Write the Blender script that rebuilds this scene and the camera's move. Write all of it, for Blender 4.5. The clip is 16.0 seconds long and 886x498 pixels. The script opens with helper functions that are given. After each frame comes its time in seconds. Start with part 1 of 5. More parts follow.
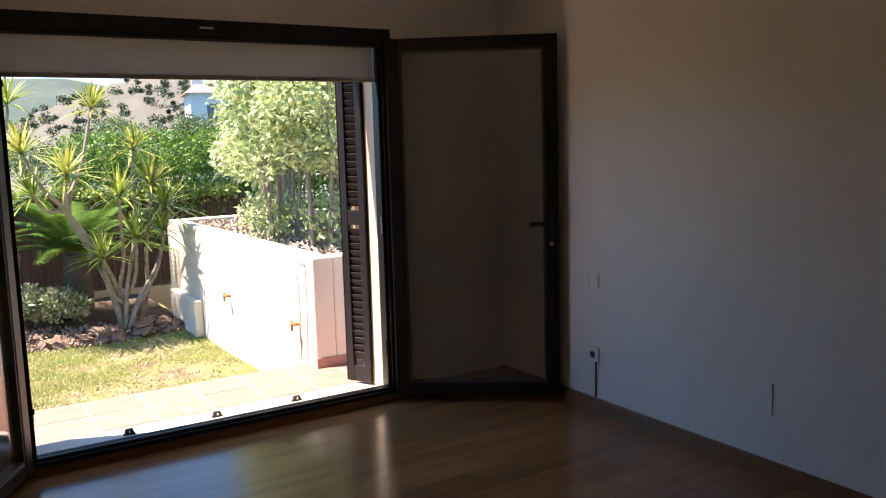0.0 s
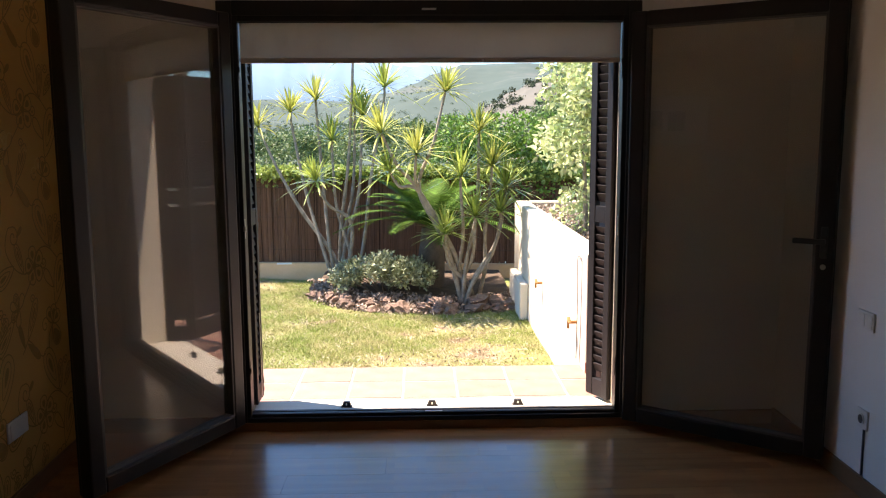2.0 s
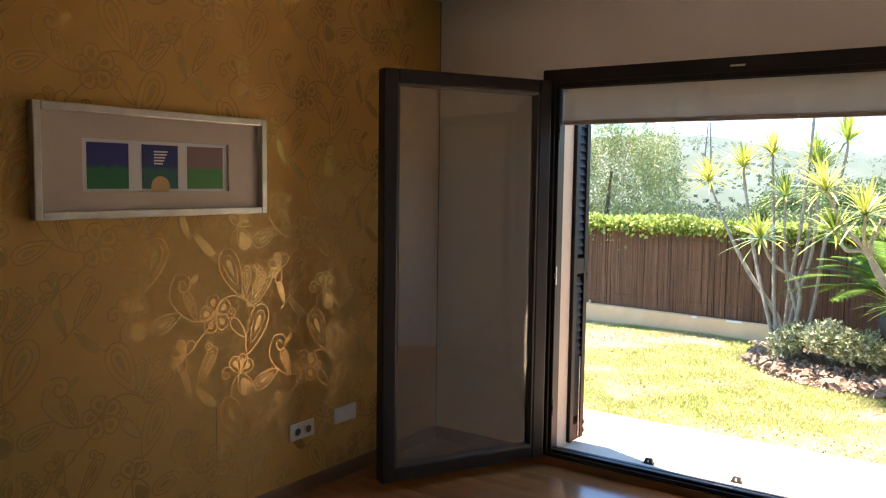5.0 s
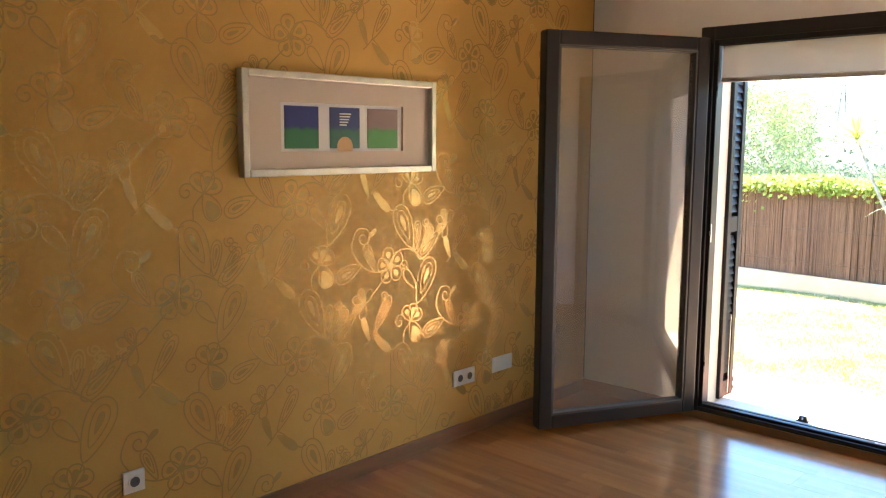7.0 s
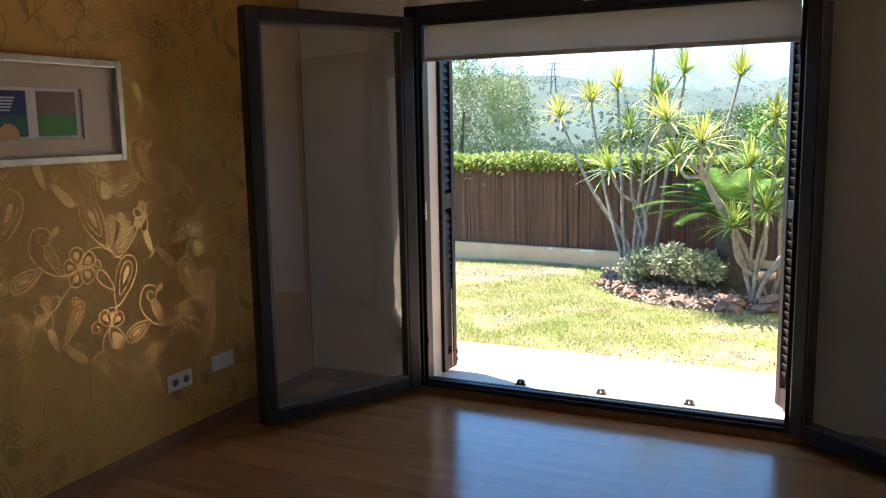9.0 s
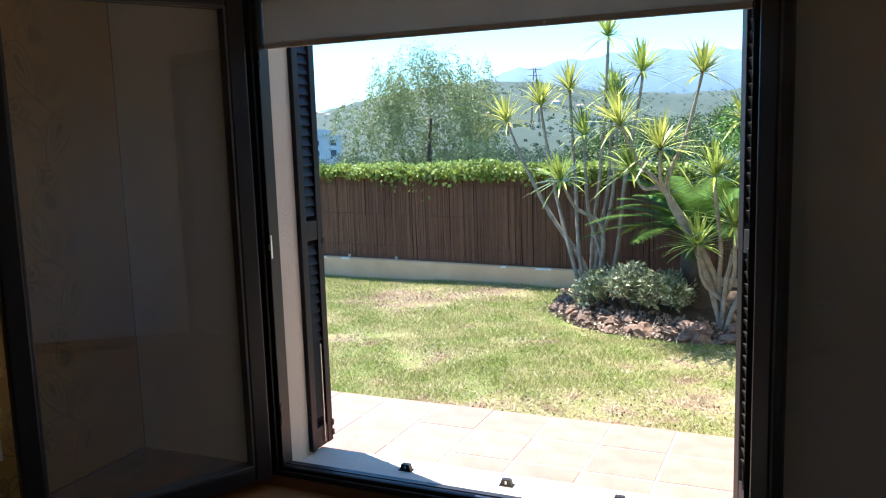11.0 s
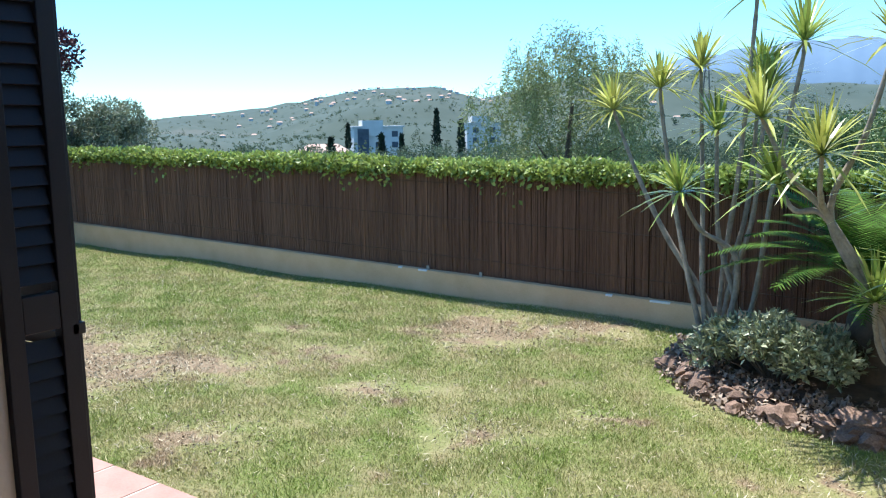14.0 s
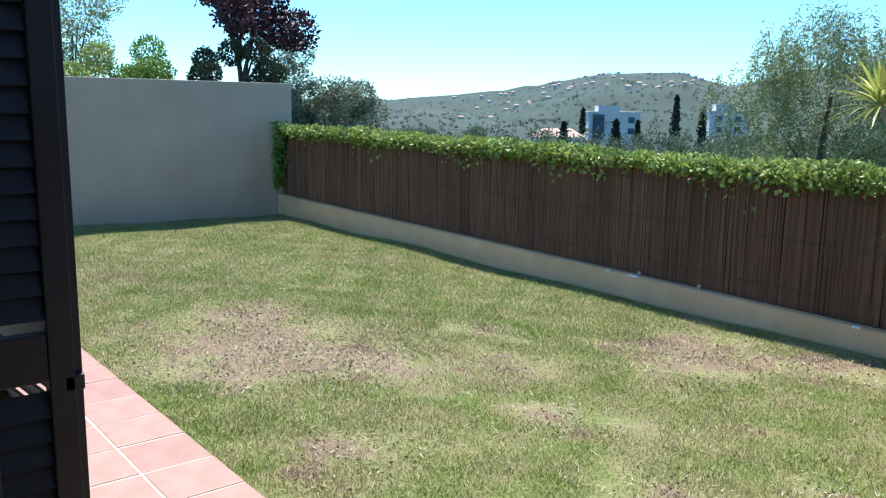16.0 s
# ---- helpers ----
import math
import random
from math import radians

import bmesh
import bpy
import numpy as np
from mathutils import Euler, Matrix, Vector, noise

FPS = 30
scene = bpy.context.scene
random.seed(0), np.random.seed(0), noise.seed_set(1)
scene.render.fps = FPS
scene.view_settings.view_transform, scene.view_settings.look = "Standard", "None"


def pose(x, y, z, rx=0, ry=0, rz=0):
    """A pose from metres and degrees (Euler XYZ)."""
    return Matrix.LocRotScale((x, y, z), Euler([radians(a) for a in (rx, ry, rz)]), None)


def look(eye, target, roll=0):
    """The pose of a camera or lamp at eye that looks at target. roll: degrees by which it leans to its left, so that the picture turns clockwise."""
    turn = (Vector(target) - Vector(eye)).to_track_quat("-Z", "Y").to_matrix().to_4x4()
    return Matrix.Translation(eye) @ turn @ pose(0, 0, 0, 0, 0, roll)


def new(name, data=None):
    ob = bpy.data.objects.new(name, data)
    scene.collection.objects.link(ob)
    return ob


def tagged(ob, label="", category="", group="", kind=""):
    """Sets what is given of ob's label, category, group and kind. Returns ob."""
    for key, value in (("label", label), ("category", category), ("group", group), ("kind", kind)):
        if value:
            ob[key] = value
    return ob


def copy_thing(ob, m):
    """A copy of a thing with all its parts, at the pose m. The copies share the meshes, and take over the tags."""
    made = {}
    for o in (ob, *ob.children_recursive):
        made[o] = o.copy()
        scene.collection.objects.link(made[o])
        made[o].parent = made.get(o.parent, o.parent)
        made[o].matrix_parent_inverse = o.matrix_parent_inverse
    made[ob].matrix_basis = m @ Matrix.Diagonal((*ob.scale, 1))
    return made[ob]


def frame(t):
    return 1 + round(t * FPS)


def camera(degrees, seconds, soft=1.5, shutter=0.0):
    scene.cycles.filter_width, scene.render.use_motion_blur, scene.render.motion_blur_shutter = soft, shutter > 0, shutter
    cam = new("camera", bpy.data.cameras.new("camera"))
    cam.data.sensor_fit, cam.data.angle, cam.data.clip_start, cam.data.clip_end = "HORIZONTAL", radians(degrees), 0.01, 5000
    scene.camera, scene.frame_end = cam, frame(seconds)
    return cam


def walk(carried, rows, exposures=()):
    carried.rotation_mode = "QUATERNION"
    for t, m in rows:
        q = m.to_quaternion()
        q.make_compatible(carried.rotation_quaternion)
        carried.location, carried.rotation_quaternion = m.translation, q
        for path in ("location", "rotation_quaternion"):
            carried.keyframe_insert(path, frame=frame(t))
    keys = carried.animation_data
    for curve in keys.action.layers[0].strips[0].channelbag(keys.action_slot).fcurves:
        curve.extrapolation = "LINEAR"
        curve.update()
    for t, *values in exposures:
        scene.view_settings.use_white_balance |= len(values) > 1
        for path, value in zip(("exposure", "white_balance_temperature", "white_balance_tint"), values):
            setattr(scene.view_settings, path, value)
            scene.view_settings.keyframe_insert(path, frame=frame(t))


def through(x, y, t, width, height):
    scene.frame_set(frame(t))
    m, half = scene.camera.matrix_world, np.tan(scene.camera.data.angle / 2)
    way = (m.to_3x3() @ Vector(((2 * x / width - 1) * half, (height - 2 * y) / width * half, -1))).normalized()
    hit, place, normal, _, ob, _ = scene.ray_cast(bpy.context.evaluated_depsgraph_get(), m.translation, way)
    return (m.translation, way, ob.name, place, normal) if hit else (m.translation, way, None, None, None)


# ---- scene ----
cam = camera(56.5, 16.0, soft=1.15)
PATH = [
    (0, (-1.238, -4.244, 1.543), (-0.188, -2.561, 1.281), -1.6),
    (0.5, (-0.958, -4.245, 1.534), (-0.125, -2.444, 1.284), -1.8),
    (1, (-0.609, -4.257, 1.535), (-0.067, -2.353, 1.25), -1.4),
    (1.5, (-0.313, -4.204, 1.539), (-0.005, -2.249, 1.248), -0.7),
    (2, (-0.02, -4.163, 1.551), (0.036, -2.185, 1.265), -0.3),
    (2.5, (0.311, -4.171, 1.562), (0.115, -2.202, 1.272), 0.2),
    (3, (0.595, -4.098, 1.542), (0.229, -2.151, 1.27), 1.3),
    (3.5, (0.799, -4.003, 1.545), (0.28, -2.089, 1.284), 2.0),
    (4, (1.039, -3.948, 1.559), (0.306, -2.103, 1.317), 1.7),
    (4.5, (1.172, -3.978, 1.577), (0.231, -2.227, 1.358), 1.3),
    (5, (1.185, -4.034, 1.581), (0.036, -2.406, 1.412), 0.8),
    (5.2, (1.141, -4.07, 1.593), (-0.07, -2.487, 1.431), 0.8),
    (7.3, (1.111, -4.357, 1.554), (-0.243, -2.911, 1.274), 0.1),
    (7.5, (1.113, -4.373, 1.549), (-0.217, -2.911, 1.249), 0.2),
    (8, (1.118, -4.346, 1.55), (-0.056, -2.761, 1.221), -0.1),
    (8.5, (1.138, -4.307, 1.548), (0.171, -2.589, 1.21), -0.2),
    (9, (1.149, -4.123, 1.546), (0.305, -2.335, 1.245), -1.1),
    (9.5, (1.184, -3.897, 1.526), (0.38, -2.088, 1.242), -1.8),
    (9.7, (1.189, -3.783, 1.551), (0.391, -1.975, 1.248), -1.9),
    (11.8, (1.168, -2.217, 1.516), (0.314, -0.429, 1.241), -1.8),
    (12, (1.153, -2.06, 1.522), (0.276, -0.284, 1.241), -1.8),
    (12.5, (1.132, -1.672, 1.519), (0.162, 0.054, 1.237), -2.5),
    (13, (1.085, -1.303, 1.52), (0.026, 0.369, 1.231), -0.9),
    (13.5, (1.018, -0.977, 1.518), (-0.067, 0.676, 1.219), -1.1),
    (14, (0.939, -0.643, 1.52), (-0.203, 0.971, 1.214), -0.7),
    (14.5, (0.842, -0.368, 1.53), (-0.451, 1.124, 1.211), -0.3),
    (15, (0.701, -0.16, 1.534), (-0.68, 1.249, 1.207), -0.2),
    (15.5, (0.623, -0.025, 1.535), (-0.835, 1.302, 1.198), 0.2),
    (16, (0.635, 0.058, 1.547), (-0.899, 1.294, 1.203), 0.9),
]
EXPOSURES = [(0.0, 2.35, 7480, 22), (0.6, 2.22, 7480, 22), (2.0, 2.35, 7480, 22), (3.5, 2.7, 7680, 21), (5.0, 3.25, 7780, 18), (7.3, 4.7, 7780, 16), (8.0, 4.5, 7580, 15),
             (9.0, 2.9, 6780, 14), (9.7, 2.5, 6580, 13), (11.8, 2.0, 6130, 10), (13.0, 1.75, 6080, 9), (16.0, 1.39, 6080, 9)]
walk(cam, [(t, look(eye, target, roll)) for t, eye, target, roll in PATH], EXPOSURES)

# ---------------------------------------------------------------- light
SUN_AZ, SUN_EL = radians(-69.0), radians(68.0)   # azimuth from +y towards +x
sun_dir = Vector((math.sin(SUN_AZ) * math.cos(SUN_EL), math.cos(SUN_AZ) * math.cos(SUN_EL), math.sin(SUN_EL)))
world = bpy.data.worlds.new("world")
scene.world = world
world.use_nodes = True
wn = world.node_tree.nodes
sky = wn.new("ShaderNodeTexSky")
sky.sky_type, sky.sun_disc = "NISHITA", False
sky.sun_elevation, sky.sun_rotation = SUN_EL, SUN_AZ
sky.air_density, sky.dust_density, sky.ozone_density = 0.88, 0.0, 3.0
tint = wn.new("ShaderNodeMix")
tint.data_type, tint.blend_type = "RGBA", "MULTIPLY"
tint.inputs[0].default_value = 1.0
tint.inputs[7].default_value = (0.50, 0.81, 0.96, 1)
world.node_tree.links.new(sky.outputs[0], tint.inputs[6])
world.node_tree.links.new(tint.outputs[2], wn["Background"].inputs[0])
wn["Background"].inputs[1].default_value = 0.108
sun = new("sun", bpy.data.lights.new("sun", "SUN"))
sun.data.energy, sun.data.angle, sun.data.color = 3.6, radians(0.55), (1.0, 0.955, 0.88)
sun.matrix_world = look(sun_dir * 40, (0, 0, 0))

# ---------------------------------------------------------------- helpers
rng = np.random.default_rng(7)


def part(name, data, material, parent=None, label=""):
    """Links a bmesh or mesh as one mesh object under a thing or part."""
    if isinstance(data, bmesh.types.BMesh):
        me = bpy.data.meshes.new(name)
        data.to_mesh(me)
        data.free()
    else:
        me = data
    if material is not None and not me.materials:
        me.materials.append(material)
    ob = new(name, me)
    if parent is not None:
        ob.parent = parent
    if label:
        ob["label"] = label
    return ob


def thing(name, m, label, category, group=""):
    ob = new(name)
    ob.empty_display_size = 0.1
    ob.matrix_basis = m
    return tagged(ob, label, category, group)


def structure(name, data, material, label, category):
    return tagged(part(name, data, material), label, category, kind="structure")


def add_box(bm, lo, hi, bevel=0.0, m=None):
    lo, hi = Vector(lo), Vector(hi)
    r = bmesh.ops.create_cube(bm, size=1.0)
    vs = r["verts"]
    for v in vs:
        v.co = Vector([(lo[i] + hi[i]) / 2 + v.co[i] * (hi[i] - lo[i]) for i in range(3)])
    if bevel:
        es = list({e for v in vs for e in v.link_edges})
        res = bmesh.ops.bevel(bm, geom=es, offset=bevel, segments=2, profile=0.5, affect="EDGES")
        vs = list({v for f in res["faces"] for v in f.verts} | {v for v in vs if v.is_valid})
    if m is not None:
        bmesh.ops.transform(bm, matrix=m, verts=vs)
    return vs


def box(lo, hi, bevel=0.0, m=None):
    bm = bmesh.new()
    add_box(bm, lo, hi, bevel, m)
    return bm


def boxes(items, bevel=0.0):
    bm = bmesh.new()
    for lo, hi in items:
        add_box(bm, lo, hi, bevel)
    return bm


def cyl(r1, r2, z0, z1, seg=16, m=None, bm=None):
    bm = bm or bmesh.new()
    r = bmesh.ops.create_cone(bm, cap_ends=True, segments=seg, radius1=r1, radius2=r2, depth=z1 - z0,
                              matrix=Matrix.Translation((0, 0, (z0 + z1) / 2)))
    if m is not None:
        bmesh.ops.transform(bm, matrix=m, verts=r["verts"])
    return bm


def mesh_np(name, verts, faces, smooth=False):
    me = bpy.data.meshes.new(name)
    me.from_pydata(np.asarray(verts).reshape(-1, 3), [], np.asarray(faces))
    if smooth:
        me.polygons.foreach_set("use_smooth", np.ones(len(me.polygons), bool))
    me.update()
    return me


def tube_arrays(points, radii, seg=6):
    """Verts and quads of a tapered tube along a line of points."""
    p, n = np.asarray(points, float), len(points)
    t = np.gradient(p, axis=0)
    t /= np.linalg.norm(t, axis=1)[:, None] + 1e-9
    ref = np.array([0.31, 0.95, 0.05]) if abs(t[0] @ [0.31, 0.95, 0.05]) < 0.8 else np.array([1.0, 0, 0])
    u = np.cross(t, ref)
    u /= np.linalg.norm(u, axis=1)[:, None] + 1e-9
    w = np.cross(t, u)
    a = np.linspace(0, 2 * np.pi, seg, endpoint=False)
    ring = p[:, None] + np.asarray(radii, float)[:, None, None] * (np.cos(a)[None, :, None] * u[:, None] + np.sin(a)[None, :, None] * w[:, None])
    i, j = np.meshgrid(np.arange(n - 1), np.arange(seg), indexing="ij")
    k = (j + 1) % seg
    f = np.stack([i * seg + j, i * seg + k, (i + 1) * seg + k, (i + 1) * seg + j], -1).reshape(-1, 4)
    return ring.reshape(-1, 3), f


def join_arrays(pairs):
    vs, fs, off = [], [], 0
    for v, f in pairs:
        vs.append(v)
        fs.append(f + off)
        off += len(v)
    return np.concatenate(vs), np.concatenate(fs)


def smooth_line(pts, n=14):
    """A Catmull-Rom curve through a few points."""
    p = np.asarray(pts, float)
    p = np.vstack([2 * p[0] - p[1], p, 2 * p[-1] - p[-2]])
    out = []
    for i in range(1, len(p) - 2):
        for s in np.linspace(0, 1, n, endpoint=False):
            a, b, c, d = p[i - 1:i + 3]
            out.append(0.5 * (2 * b + (c - a) * s + (2 * a - 5 * b + 4 * c - d) * s * s + (3 * b - a - 3 * c + d) * s ** 3))
    out.append(p[-2])
    return np.array(out)


def leaf_arrays(pos, length, width, up=0.3, out=None, fold=0.15):
    """Diamond leaves at positions, each of two folded triangles' pairs."""
    n = len(pos)
    d = rng.normal(size=(n, 3))
    if out is not None:
        d = d * 0.8 + out
    d[:, 2] += up
    d /= np.linalg.norm(d, axis=1)[:, None] + 1e-9
    s = np.cross(d, rng.normal(size=(n, 3)))
    s /= np.linalg.norm(s, axis=1)[:, None] + 1e-9
    nn = np.cross(d, s)
    L = (length * rng.uniform(0.65, 1.25, n))[:, None]
    W = (width * rng.uniform(0.7, 1.2, n))[:, None]
    v = np.stack([pos, pos + d * L * 0.45 + s * W * 0.5 + nn * W * fold, pos + d * L, pos + d * L * 0.45 - s * W * 0.5 + nn * W * fold], 1)
    f = np.arange(n * 4).reshape(n, 4)
    return v.reshape(-1, 3), f


def blob_points(centres, radii, n, shell=0.45):
    """Random points in ellipsoids, most near their skins, with the outward way."""
    c, r = np.asarray(centres, float), np.asarray(radii, float)
    if r.ndim == 1:
        r = np.repeat(r[:, None], 3, 1)
    w = (r.prod(1)) ** (2 / 3)
    k = rng.choice(len(c), n, p=w / w.sum())
    d = rng.normal(size=(n, 3))
    d /= np.linalg.norm(d, axis=1)[:, None]
    q = rng.uniform(shell, 1.0, n)[:, None] ** 0.6
    return c[k] + d * q * r[k], d


# ---------------------------------------------------------------- materials
def nodes_of(name):
    m = bpy.data.materials.new(name)
    m.use_nodes = True
    nt = m.node_tree
    return m, nt, nt.nodes["Principled BSDF"]


def surface(name, dark, light, scale=4.0, rough=0.6, bump=0.15, fine=60.0, metal=0.0, spec=0.5, vary=0.0, island=0.0,
            stretch=(1, 1, 1), sheen=0.0, coat=0.0, through=0.0):
    """A two-scale surface: broad patches, fine grain, bump, and variation from piece to piece."""
    m, nt, b = nodes_of(name)
    N, L = nt.nodes, nt.links
    tc, mp = N.new("ShaderNodeTexCoord"), N.new("ShaderNodeMapping")
    mp.inputs["Scale"].default_value = stretch
    L.new(tc.outputs["Object"], mp.inputs[0])
    big, small = N.new("ShaderNodeTexNoise"), N.new("ShaderNodeTexNoise")
    big.inputs["Scale"].default_value, big.inputs["Detail"].default_value = scale, 4
    small.inputs["Scale"].default_value, small.inputs["Detail"].default_value = fine, 3
    L.new(mp.outputs[0], big.inputs["Vector"])
    L.new(mp.outputs[0], small.inputs["Vector"])
    add = N.new("ShaderNodeMath")
    add.operation = "MULTIPLY_ADD"
    add.inputs[1].default_value = 0.4
    L.new(small.outputs[0], add.inputs[0])
    L.new(big.outputs[0], add.inputs[2])
    ramp = N.new("ShaderNodeValToRGB")
    ramp.color_ramp.elements[0].position, ramp.color_ramp.elements[1].position = 0.45, 0.95
    ramp.color_ramp.elements[0].color, ramp.color_ramp.elements[1].color = (*dark, 1), (*light, 1)
    L.new(add.outputs[0], ramp.inputs[0])
    colour = ramp.outputs[0]
    if vary or island:
        info = N.new("ShaderNodeNewGeometry" if island else "ShaderNodeObjectInfo")
        hs, mr = N.new("ShaderNodeHueSaturation"), N.new("ShaderNodeMapRange")
        amount = vary or island
        mr.inputs["To Min"].default_value, mr.inputs["To Max"].default_value = 1 - amount, 1 + amount
        L.new(info.outputs["Random Per Island" if island else "Random"], mr.inputs[0])
        L.new(mr.outputs[0], hs.inputs["Value"])
        L.new(colour, hs.inputs["Color"])
        colour = hs.outputs[0]
    L.new(colour, b.inputs["Base Color"])
    rr = N.new("ShaderNodeMapRange")
    rr.inputs["To Min"].default_value, rr.inputs["To Max"].default_value = max(rough - 0.08, 0.02), min(rough + 0.08, 1)
    L.new(big.outputs[0], rr.inputs[0])
    L.new(rr.outputs[0], b.inputs["Roughness"])
    b.inputs["Metallic"].default_value, b.inputs["Specular IOR Level"].default_value = metal, spec
    b.inputs["Coat Weight"].default_value = coat
    b.inputs["Sheen Weight"].default_value = sheen
    if bump:
        bp = N.new("ShaderNodeBump")
        bp.inputs["Strength"].default_value, bp.inputs["Distance"].default_value = bump, 0.004
        L.new(small.outputs[0], bp.inputs["Height"])
        L.new(bp.outputs[0], b.inputs["Normal"])
    if through:
        tr, mix = N.new("ShaderNodeBsdfTranslucent"), N.new("ShaderNodeMixShader")
        mix.inputs[0].default_value = through
        L.new(colour, tr.inputs[0])
        L.new(b.outputs[0], mix.inputs[1])
        L.new(tr.outputs[0], mix.inputs[2])
        L.new(mix.outputs[0], N["Material Output"].inputs[0])
    return m


def pane_material(name, tint, haze, gloss=0.045):
    """Window glass: clear with its Fresnel gloss, and a little dust."""
    m, nt, b = nodes_of(name)
    N, L = nt.nodes, nt.links
    N.remove(b)
    tr, gl, df = N.new("ShaderNodeBsdfTransparent"), N.new("ShaderNodeBsdfGlossy"), N.new("ShaderNodeBsdfDiffuse")
    tr.inputs[0].default_value = (*tint, 1)
    gl.inputs["Roughness"].default_value = 0.0
    df.inputs[0].default_value = (0.5, 0.47, 0.42, 1)
    lw, pw, fr, a, c = (N.new("ShaderNode" + k) for k in ("LayerWeight", "Math", "Math", "MixShader", "MixShader"))
    lw.inputs[0].default_value = 0.5
    pw.operation, fr.operation = "POWER", "MULTIPLY_ADD"
    pw.inputs[1].default_value = 4.0
    fr.inputs[1].default_value, fr.inputs[2].default_value = 0.95, gloss
    L.new(lw.outputs["Facing"], pw.inputs[0])
    L.new(pw.outputs[0], fr.inputs[0])
    L.new(fr.outputs[0], a.inputs[0])
    L.new(tr.outputs[0], a.inputs[1])
    L.new(gl.outputs[0], a.inputs[2])
    c.inputs[0].default_value = haze
    L.new(a.outputs[0], c.inputs[1])
    L.new(df.outputs[0], c.inputs[2])
    L.new(c.outputs[0], N["Material Output"].inputs[0])
    return m


WHITE = surface("white_wall_paint", (0.78, 0.765, 0.73), (0.86, 0.845, 0.81), 1.5, 0.85, 0.10, 160)
CEIL = surface("ceiling_paint", (0.82, 0.81, 0.78), (0.88, 0.87, 0.84), 1.5, 0.9, 0.08, 120)
GOLD = surface("gold_wallpaper", (0.54, 0.305, 0.070), (0.64, 0.375, 0.10), 0.9, 0.58, 0.12, 220, metal=0.04, spec=0.35)
GOLDLINE = surface("pale_gold_foil", (0.60, 0.385, 0.120), (0.67, 0.445, 0.155), 3, 0.25, 0.03, 200, metal=0.42, spec=0.5)
SEAM = surface("wallpaper_seam", (0.10, 0.06, 0.02), (0.16, 0.09, 0.03), 6, 0.8, 0.1, 80)
def laminate_material():
    """Printed three-strip laminate: short strips of slightly different brown, fine grain along them."""
    m = surface("oak_laminate", (0.29, 0.125, 0.044), (0.38, 0.18, 0.070), 3.0, 0.18, 0.03, 26, vary=0.10, stretch=(0.35, 6, 6), spec=0.5)
    nt = m.node_tree
    N, L, b = nt.nodes, nt.links, nt.nodes["Principled BSDF"]
    tc, br, mx = N.new("ShaderNodeTexCoord"), N.new("ShaderNodeTexBrick"), N.new("ShaderNodeMix")
    br.inputs["Color1"].default_value, br.inputs["Color2"].default_value, br.inputs["Mortar"].default_value = (0.86, 0.86, 0.86, 1), (1.10, 1.07, 1.03, 1), (0.6, 0.55, 0.5, 1)
    for key, value in (("Scale", 1.0), ("Brick Width", 0.40), ("Row Height", 0.065), ("Mortar Size", 0.0002)):
        br.inputs[key].default_value = value
    br.offset = 0.37
    L.new(tc.outputs["Object"], br.inputs["Vector"])
    mx.data_type, mx.blend_type = "RGBA", "MULTIPLY"
    mx.inputs[0].default_value = 1.0
    old = b.inputs["Base Color"].links[0].from_socket
    L.new(old, mx.inputs[6])
    L.new(br.outputs[0], mx.inputs[7])
    L.new(mx.outputs[2], b.inputs["Base Color"])
    return m


OAK = laminate_material()
OAKDARK = surface("skirting_wood", (0.17, 0.075, 0.028), (0.26, 0.12, 0.048), 3.0, 0.4, 0.05, 30, stretch=(1, 1, 8))
GAP = surface("plank_gap", (0.03, 0.016, 0.008), (0.05, 0.025, 0.012), 10, 0.8, 0.0, 40)
FRAME = surface("dark_brown_aluminium", (0.014, 0.0115, 0.0115), (0.021, 0.017, 0.0165), 5, 0.45, 0.06, 300, spec=0.36)
SHUT = surface("shutter_lacquer", (0.012, 0.0105, 0.012), (0.020, 0.018, 0.020), 5, 0.5, 0.06, 200, spec=0.25)
RUBBER = surface("grey_gasket", (0.055, 0.051, 0.048), (0.085, 0.08, 0.075), 9, 0.5, 0.05, 100)
STEEL = surface("brushed_steel", (0.45, 0.44, 0.42), (0.62, 0.61, 0.58), 12, 0.32, 0.05, 200, metal=1.0)
PLASTIC = surface("white_plastic", (0.74, 0.73, 0.69), (0.82, 0.81, 0.77), 6, 0.35, 0.02, 90)
DARKHOLE = surface("dark_plastic", (0.02, 0.02, 0.02), (0.04, 0.04, 0.04), 20, 0.6, 0.0, 60)
BLIND = surface("cream_blind_fabric", (0.46, 0.41, 0.36), (0.53, 0.48, 0.42), 3, 0.85, 0.25, 500)
RENDER = surface("cream_render", (0.56, 0.485, 0.375), (0.65, 0.57, 0.455), 2.2, 0.9, 0.5, 90)
PLANTW = surface("white_render", (0.64, 0.56, 0.45), (0.74, 0.67, 0.56), 2.5, 0.9, 0.5, 80)
KERB = surface("weathered_render", (0.60, 0.375, 0.20), (0.73, 0.49, 0.285), 3.0, 0.92, 0.6, 60)
GREYWALL = surface("grey_render", (0.375, 0.31, 0.235), (0.435, 0.37, 0.288), 1.6, 0.92, 0.4, 80)
TILE = surface("terracotta_tile", (0.29, 0.142, 0.098), (0.385, 0.212, 0.160), 7, 0.55, 0.25, 70, vary=0.07)
GROUT = surface("pale_grout", (0.44, 0.36, 0.30), (0.54, 0.45, 0.38), 9, 0.9, 0.4, 90)
SOIL = surface("bed_soil", (0.05, 0.032, 0.02), (0.12, 0.08, 0.05), 9, 0.95, 0.9, 60)
